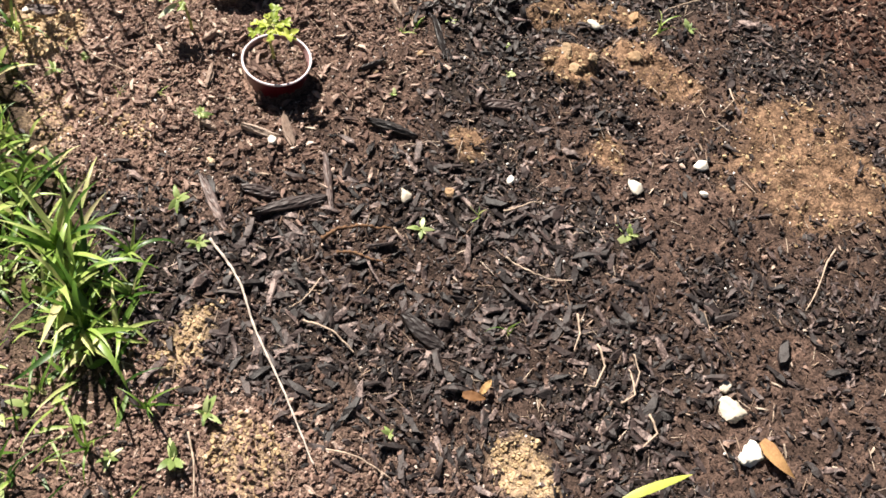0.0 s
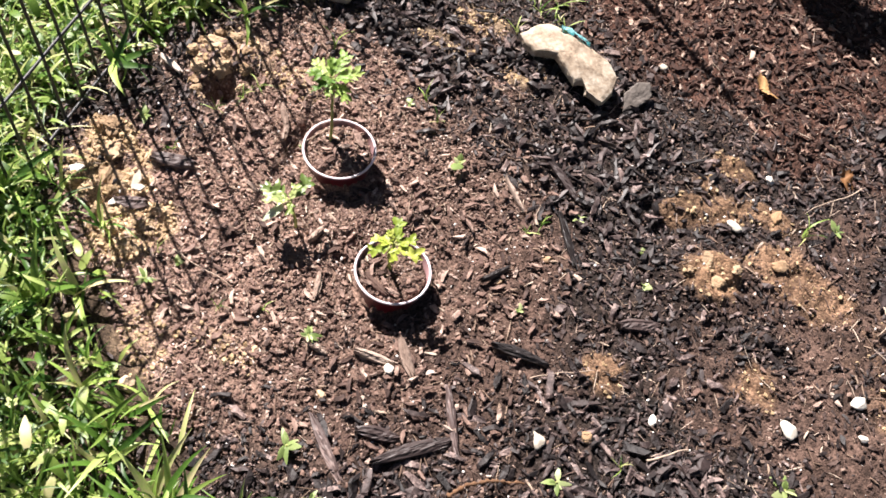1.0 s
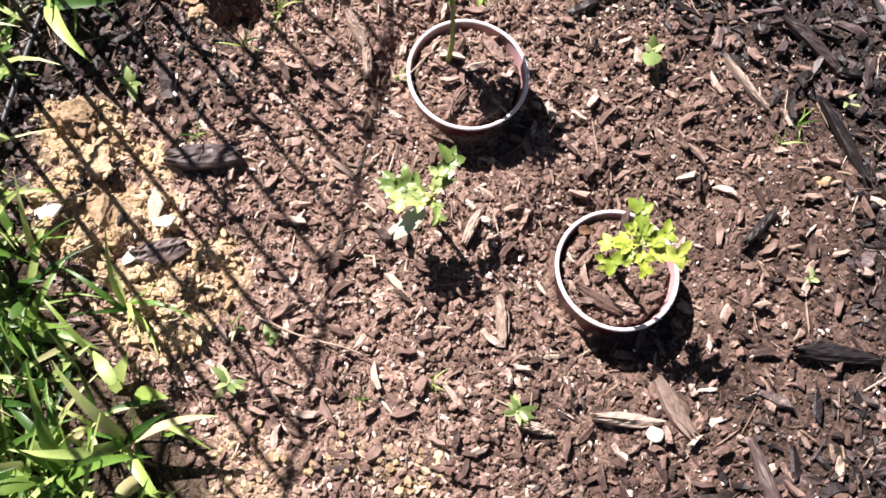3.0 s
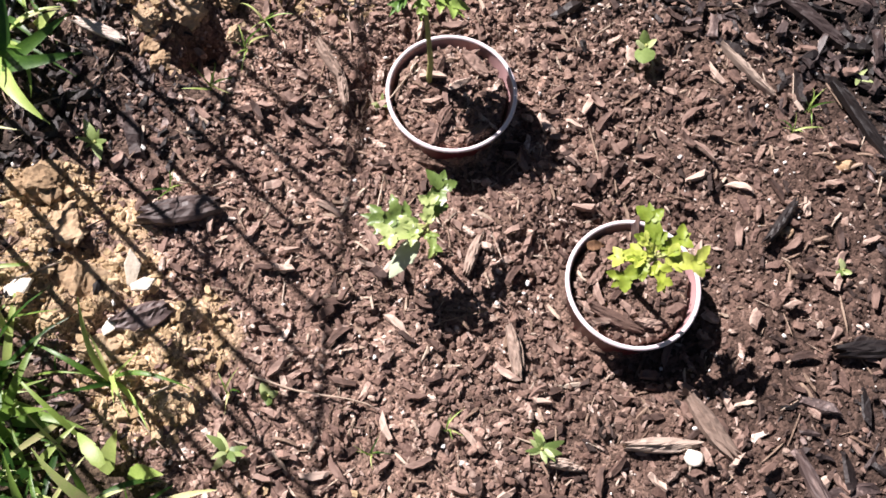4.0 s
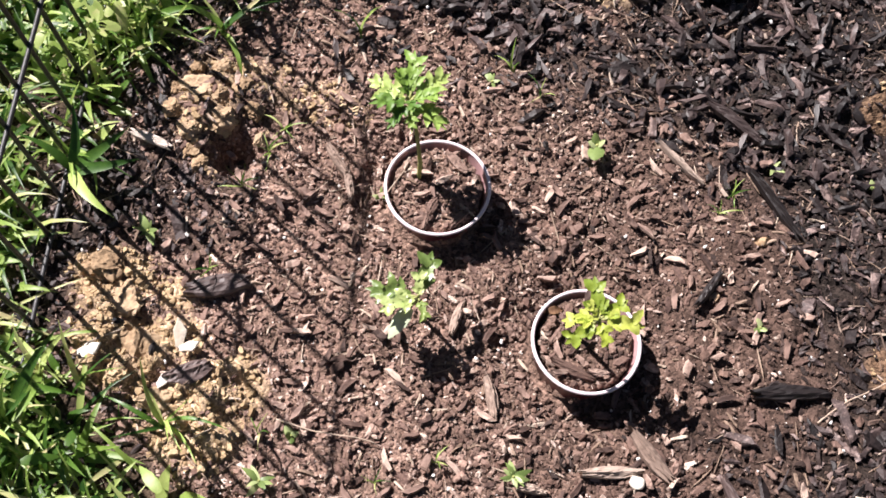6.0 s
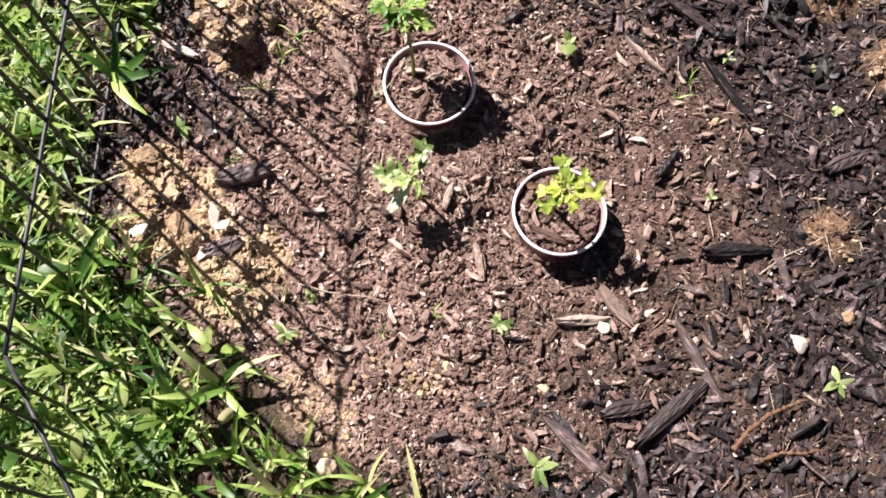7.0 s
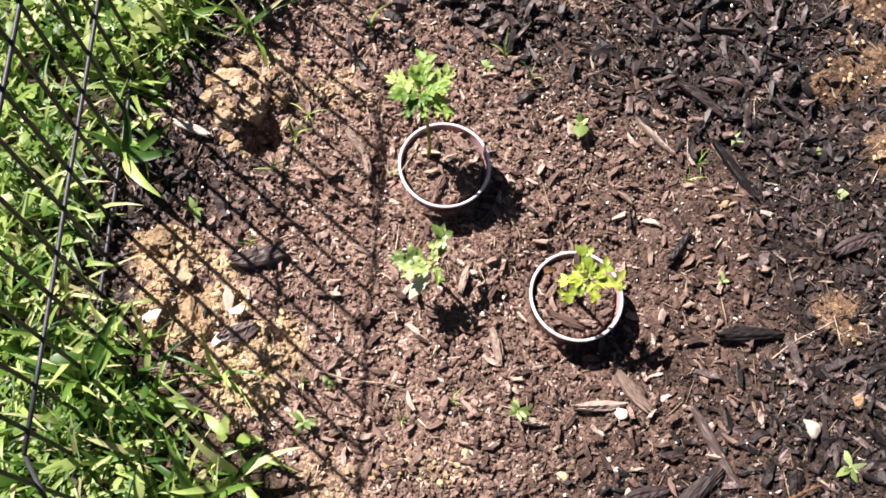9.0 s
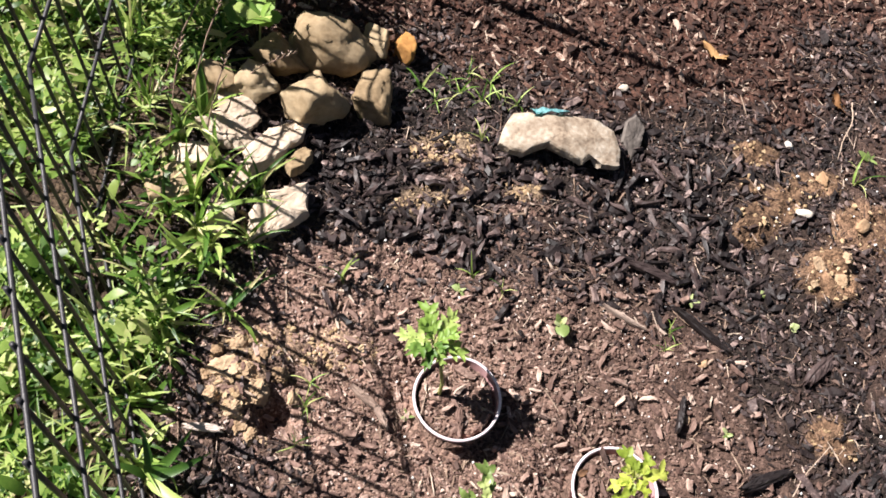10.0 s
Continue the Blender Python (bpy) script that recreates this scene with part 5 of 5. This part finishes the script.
for k, (x, y) in enumerate(((0.035, 0.398), (0.055, 0.428), (0.095, 0.398), (0.125, 0.404), (0.140, 0.392), (0.085, 0.442))):
    weed(x, y, blade_leaf, 6, 32, 0.5 + 0.05 * (k % 3), TUFT, 120 + k, group="grass tufts")
weed(0.085, 0.340, blade_leaf, 5, 45, 0.8, TUFT, 23, group="grass tufts")
weed(-0.105, 0.150, blade_leaf, 4, 50, 0.8, TUFT, 24, group="grass tufts")
weed(0.045, 0.150, blade_leaf, 4, 50, 0.6, TUFT, 25, group="grass tufts")
weed(-0.150, 0.035, blade_leaf, 5, 30, 0.5, TUFT, 26, group="grass tufts")
weed(0.610, -0.300, blade_leaf, 4, 65, 0.9, TUFT, 27, group="grass tufts")
weed(0.610, 0.300, weed_leaf, 6, 35, 1.0, ROSETTE, 28, group="rosette weeds")
weed(0.400, 0.110, round_leaf, 3, 30, 0.45, PALE, 29, group="pale weeds")
weed(-0.085, -0.282, weed_leaf, 7, 30, 0.8, ROSETTE, 30, 0.01, group="rosette weeds")
weed(-0.170, -0.255, blade_leaf, 9, 45, 1.1, TUFT, 31, group="grass tufts")
weed(0.020, -0.405, wide_blade, 5, 30, 0.8, TUFT, 32, group="grass tufts")
weed(-0.237, -0.093, weed_leaf, 6, 28, 0.9, ROSETTE, 33, group="rosette weeds")
weed(-0.171, -0.031, blade_leaf, 6, 40, 0.5, TUFT, 34, group="grass tufts")
weed(-0.157, 0.010, blade_leaf, 6, 35, 0.55, TUFT, 35, group="grass tufts")
weed(0.270, 0.072, blade_leaf, 6, 35, 0.45, TUFT, 36, group="grass tufts")
weed(0.259, 0.050, blade_leaf, 5, 35, 0.40, TUFT, 37, group="grass tufts")
weed(0.027, 0.136, weed_leaf, 5, 30, 0.9, ROSETTE, 38, group="rosette weeds")
weed(0.075, 0.129, blade_leaf, 4, 45, 0.5, TUFT, 39, group="grass tufts")
weed(0.573, 0.261, blade_leaf, 5, 55, 0.9, TUFT, 49, group="grass tufts")
weed(0.422, 0.067, round_leaf, 4, 25, 0.6, PALE, 58, group="pale weeds")
weed(0.553, -0.486, weed_leaf, 6, 25, 0.8, ROSETTE, 59, group="rosette weeds")
weed(-0.050, -0.005, weed_leaf, 4, 25, 0.55, ROSETTE, 60, group="rosette weeds")
broad = grass_leaf(0.068, 0.0115, 0.7, 66)
tuft = thing("weed", pose(-0.318, -0.058, h_at(-0.318, -0.058)), "broad-bladed green grass plant reaching over dark mulch", "weed")
part("stem", tube(bmesh.new(), [(0, 0, -0.006), (0.002, 0, 0.008), (0.004, 0, 0.016)], 0.0022, 6), mat_stem, tuft)
for yaw, pitch, s in ((-36, 12, 1.05), (14, 20, 1.0), (42, 26, 1.0), (100, 35, 0.9), (170, 30, 0.9)):
    put_leaf(broad, tuft, (0.003, 0, 0.014), yaw, pitch, 12, s)
CLUMP = "clump of broad arching green grass blades"
weed(0.150, -0.535, wide_blade, 24, 45, 1.6, CLUMP, 40, 0.01, group="grass clumps")
weed(0.110, -0.500, wide_blade, 22, 50, 1.5, CLUMP, 41, 0.01, group="grass clumps")
weed(0.190, -0.560, wide_blade, 22, 40, 1.5, CLUMP, 42, 0.01, group="grass clumps")
weed(0.205, -0.500, wide_blade, 14, 35, 1.0, CLUMP, 146, 0.01, group="grass clumps")
weed(0.222, -0.548, wide_blade, 12, 32, 0.95, CLUMP, 147, 0.01, group="grass clumps")
weed(0.170, -0.455, wide_blade, 12, 35, 0.95, CLUMP, 148, 0.01, group="grass clumps")
weed(-0.250, 0.190, wide_blade, 12, 50, 1.2, CLUMP, 143, 0.01, group="grass clumps")
wide_leaf = [grass_leaf(0.076, 0.0088, a, 93 + k) for k, a in enumerate((0.7, 1.3))]
weed(-0.262, 0.175, wide_leaf, 9, 40, 1.1, CLUMP, 144, 0.012, group="grass clumps")
weed(-0.300, 0.110, wide_leaf, 8, 38, 0.95, CLUMP, 145, 0.012, group="grass clumps")
weed(-0.262, 0.215, wide_blade, 14, 50, 1.4, CLUMP, 43, 0.01, group="grass clumps")
weed(-0.305, 0.085, wide_blade, 9, 30, 0.9, CLUMP, 44, 0.008, group="grass clumps")
weed(-0.325, -0.035, wide_blade, 5, 18, 1.0, CLUMP, 45, 0.008, 80, -50, group="grass clumps")
weed(-0.235, 0.120, wide_blade, 9, 35, 0.9, CLUMP, 46, 0.008, group="grass clumps")
weed(-0.160, -0.340, wide_blade, 9, 40, 0.75, CLUMP, 47, 0.008, group="grass clumps")
weed(-0.070, -0.400, wide_blade, 10, 40, 0.8, CLUMP, 48, 0.008, group="grass clumps")
for k in range(20):
    y = -0.52 + 0.017 * k + random.uniform(-0.01, 0.01)
    x = float(np.interp(y, EDGE_Y, EDGE_X)) - random.uniform(0.0, 0.15)
    weed(x, y, wide_leaf if k % 3 else wide_blade, random.randint(4, 7), 36, random.uniform(0.7, 1.35), "broad-bladed grass plant at the edge of the bed", 260 + k, 0.01, group="edge grass")
for k, (x, y) in enumerate(((-0.235, 0.300), (-0.190, 0.268), (-0.262, 0.255), (-0.205, 0.200), (-0.252, 0.368), (-0.222, 0.250), (-0.275, 0.335), (-0.290, 0.235))):
    weed(x, y, blade_leaf if k % 2 else wide_blade, 10, 50, 1.3, "green grass tuft among the broken stones", 290 + k, 0.01, group="grass among stones")
for k in range(16):
    weed(0.12 + 0.022 * k + random.uniform(-0.02, 0.02), -0.70 + random.uniform(-0.08, 0.10) - 0.004 * k, blade_leaf if k % 3 else weed_leaf, 6, 45, random.uniform(0.7, 1.2), TUFT, 200 + k, group="grass tufts")
big_round = leaf_mesh("leaf", mat_leaf, 0.045, 0.036, 2, 0.25, 0.15, 0.3, 65)
weed(-0.180, 0.466, big_round, 8, 20, 0.85, "broad bright green leafy weed shading the rocks from behind", 50, 0.075, group="broad-leaved weeds")

# Added plants, mostly out of view, set so their shadows fall on the rocks.
for k, (x, y, up) in enumerate(((-0.190, 0.575, 0.15), (-0.290, 0.530, 0.13), (-0.195, 0.600, 0.14), (-0.310, 0.575, 0.15))):
    weed(x, y, big_round, 8, 8, 1.1, "broad bright green leafy weed shading the rocks from behind", 51 + k, up, group="broad-leaved weeds")

# Two taller plants added out of view; their leaves shade the rock pile.
for k, (x, y, up, big) in enumerate(((-0.300, 0.615, 0.22, 1.2), (-0.400, 0.560, 0.24, 1.4))):
    weed(x, y, big_round, 8, 10, big, "tall broad-leaved green weed added to shade the rocks", 351 + k, up, group="broad-leaved weeds")

# tall grass sized and placed to shade the rocks, and dry stalks behind them
tall_blade = [grass_leaf(0.22, 0.0075, a, 83 + k) for k, a in enumerate((0.3, 0.8, 1.4))]
for k, (x, y) in enumerate(((-0.28, 0.56), (-0.20, 0.58), (-0.33, 0.48), (-0.12, 0.60), (-0.36, 0.60), (-0.03, 0.61), (-0.31, 0.39))):
    weed(x, y, tall_blade, 18, 62, (0.6, 0.85, 0.55, 0.85, 0.85, 0.7, 0.45)[k], "tall green grass clump behind the rocks", 300 + k, 0.008, group="tall grass")
for k, (x, y, dx, dy, up) in enumerate(((-0.27, 0.36, 0.05, 0.10, 0.13), (-0.25, 0.33, 0.03, 0.06, 0.11), (-0.29, 0.31, 0.02, 0.09, 0.12), (-0.23, 0.40, 0.09, 0.02, 0.07), (-0.30, 0.41, 0.10, 0.10, 0.15))):
    z = h_at(x, y)
    bm = tube(bmesh.new(), [(x, y, z - 0.005), (x + 0.2 * dx, y + 0.2 * dy, z + 0.4 * up), (x + 0.55 * dx, y + 0.55 * dy, z + 0.8 * up), (x + dx, y + dy, z + up)], [0.0011, 0.001, 0.0009, 0.0006], 6)
    for j in range(7):
        f = 0.72 + 0.04 * j
        p = Vector((x + dx * f, y + dy * f, z + up * (0.55 + 0.45 * f)))
        tube(bm, [p, p + Vector((0.004 * (-1) ** j, 0.003, 0.005))], [0.0012, 0.0004], 5)
    tagged(new("dry_stalk", mesh_of("dry_stalk", bm, mat_straw)), "thin dry tan grass stalk with seeds", "stalk", "dry stalks")

def replicate(name, source, places, scale, lift, tilt, material):
    """One mesh of many copies of a leaf, each turned, tilted and raised at its own place."""
    n, k = len(places), len(source.vertices)
    co = np.empty(k * 3)
    source.vertices.foreach_get("co", co)
    co = co.reshape(1, k, 3) * rng.uniform(*scale, (n, 1, 1))
    yaw, nod = rng.uniform(0, 2 * np.pi, (n, 1)), rng.normal(0.1, tilt, (n, 1))
    x, y, z = co[..., 0], co[..., 1], co[..., 2]
    x, z = x * np.cos(nod) + z * np.sin(nod), z * np.cos(nod) - x * np.sin(nod)
    x, y = x * np.cos(yaw) - y * np.sin(yaw), x * np.sin(yaw) + y * np.cos(yaw)
    base = height(places[:, 0], places[:, 1])[:, None] + rng.uniform(*lift, (n, 1))
    verts = np.stack([x + places[:, :1], y + places[:, 1:2], z + base], -1).reshape(-1, 3)
    quads = np.array([tuple(p.vertices) for p in source.polygons if len(p.vertices) == 4])
    return bulk(name, verts, (quads[None] + (np.arange(n) * k)[:, None, None]).reshape(-1, 4), material, True)


LEAFY = (-0.75, 0.10, -0.60, 0.75)
for sort, (much, size, rise) in enumerate(((380, (0.6, 1.2), (0.012, 0.05)), (420, (0.6, 1.1), (0.012, 0.045)))):
    leafy = lobed_mesh("leafy_weeds", mat_grass, 0.026, 71, 0.4, 0.2, n=30, rings=2) if sort else leaf_mesh("leafy_weeds", mat_grass, 0.030, 0.0095, 0, 0, 0.3, 0.6, 72)
    stuff("leafy_weeds", replicate("leafy_weeds", leafy, spots(rng, much, LEAFY, lawn_weight), size, rise, 0.35, mat_grass), "low leafy green weeds among the grass", "weeds")

broad_leaf = lobed_mesh("leafy_weeds", mat_grass, 0.040, 74, 0.5, 0.2, n=30, rings=2)
stuff("leafy_weeds", replicate("leafy_weeds", broad_leaf, spots(rng, 260, (-0.80, -0.28, 0.05, 0.75), lawn_weight), (0.6, 1.2), (0.02, 0.07), 0.4, mat_grass), "broad leafy weeds in the lawn", "weeds")

# dry leaves and one long blade
for i, (x, y, ln, wd, turn, tip) in enumerate([(0.600, -0.400, 0.028, 0.011, 20, 8), (0.618, -0.388, 0.022, 0.008, 80, 12)]):
    ob = new("dry_leaf", leaf_mesh("dry_leaf", mat_dry, ln, wd, 0, 0, 0.5, 0.4, 80 + i, 0.001))
    ob.matrix_basis = pose(x, y, h_at(x, y) + 0.012, 10, -tip, turn)
    tagged(ob, "curled orange-brown dry leaf on the mulch", "leaf", "dry leaves")
for x, y, turn, size in ((0.425, 0.458, 60, 0.046), (0.578, 0.386, 10, 0.034)):
    ob = new("dry_leaf", lobed_mesh("dry_leaf", mat_dry, size, 88, 1.0, 0.9, 2.5, 0.2))
    ob.matrix_basis = pose(x, y, h_at(x, y) + 0.014, 10, -8, turn)
    tagged(ob, "crumpled red-brown dry leaf on the mulch", "leaf", "dry leaves")
ob = new("dry_leaf", grass_leaf(0.056, 0.019, 0.5, 97, mat_dry))
ob.matrix_basis = pose(0.930, -0.266, h_at(0.93, -0.266) + 0.012, 15, 6, -20)
tagged(ob, "pointed orange dry leaf beside cream lumps", "leaf", "dry leaves")
ob = new("grass_blade", leaf_mesh("grass_blade", mat_leaf_yellow, 0.085, 0.010, 0, 0, 0.25, 0.5, 90))
ob.matrix_basis = pose(0.815, -0.420, h_at(0.815, -0.42) + 0.02, 0, -18, 50)
tagged(ob, "single long yellow-green grass blade", "grass blade")

# ---- tall leafy plant beyond the red mulch: unseen, added to cast a leaf shadow ----
plant = thing("shadow_plant", pose(0.16, 0.90, 0), "unseen tall dark green plant with broad leaves, added for its shadow", "plant")
part("stem", tube(bmesh.new(), [(0, 0, -0.02), (0.01, -0.02, 0.12), (0.02, -0.04, 0.26), (0.05, -0.06, 0.36)], 0.006), mat_stem, plant)
plant_leaf = leaf_mesh("leaf", mat_leaf, 0.16, 0.085, 0, 0, 0.15, 0.5, 95)
for yaw, pitch, at, s in ((-40, 20, (0.02, -0.04, 0.27), 1.0), (20, 15, (0.05, -0.06, 0.35), 1.0), (-10, 5, (0.03, -0.05, 0.31), 1.2), (100, 30, (0.02, -0.04, 0.25), 0.9), (170, 20, (0.01, -0.02, 0.16), 0.9)):
    put_leaf(plant_leaf, plant, at, yaw, pitch, 10, s)

# ---- cane beyond the rocks, whose shadow falls across the red mulch ----
cane = thing("garden_cane", pose(-0.18, 0.731, 0), "slender upright bamboo garden cane pushed into the lawn", "cane")
part("shaft", tube(bmesh.new(), [(0.0005 * math.sin(k), 0.0004 * math.cos(2 * k), -0.06 + 0.075 * k) for k in range(11)], [0.0072 - 0.0002 * k + (0.0007 if k % 3 == 1 else 0) for k in range(11)], 10), mat_wood, cane)

# ---- single chips of the mulch round the cups ----
chip_meshes = []
for k in range(10):
    v, f = splinter_shape(rng)
    chip_meshes.append(bulk("mulch_chip", v * np.array([(0.014, 0.0062, 0.003)]) * rng.uniform(0.75, 1.5, (1, 3)), f, mat_chip))


def chip_weight(x, y):
    clay, black, red, lawn = zones(x, y)
    return (1 - clay) * (1 - red) * (1 - lawn) * np.clip(1 - 0.8 * black, 0, 1)


for k, (x, y) in enumerate(spots(rng, 300, (-0.22, 0.36, -0.34, 0.14), chip_weight)):
    ob = new("mulch_chip", chip_meshes[k % 10])
    ob.parent = ground
    ob.matrix_basis = pose(x, y, h_at(x, y) + 0.004 + 0.002 * rng.random(), rng.normal(0, 12), rng.normal(0, 9), rng.uniform(0, 360))
dark_meshes = []
for k in range(10):
    v, f = splinter_shape(rng)
    dark_meshes.append(bulk("bark_chip", v * np.array([(0.020, 0.0075, 0.0036)]) * rng.uniform(0.6, 1.6, (1, 3)), f, mat_char))
for k, (x, y) in enumerate(spots(rng, 300, (-0.20, 0.48, 0.10, 0.34), share("black", 0.0))):
    ob = new("bark_chip", dark_meshes[k % 10])
    ob.parent = ground
    ob.matrix_basis = pose(x, y, h_at(x, y) + 0.006 + 0.003 * rng.random(), rng.normal(0, 14), rng.normal(0, 9), rng.uniform(0, 360))
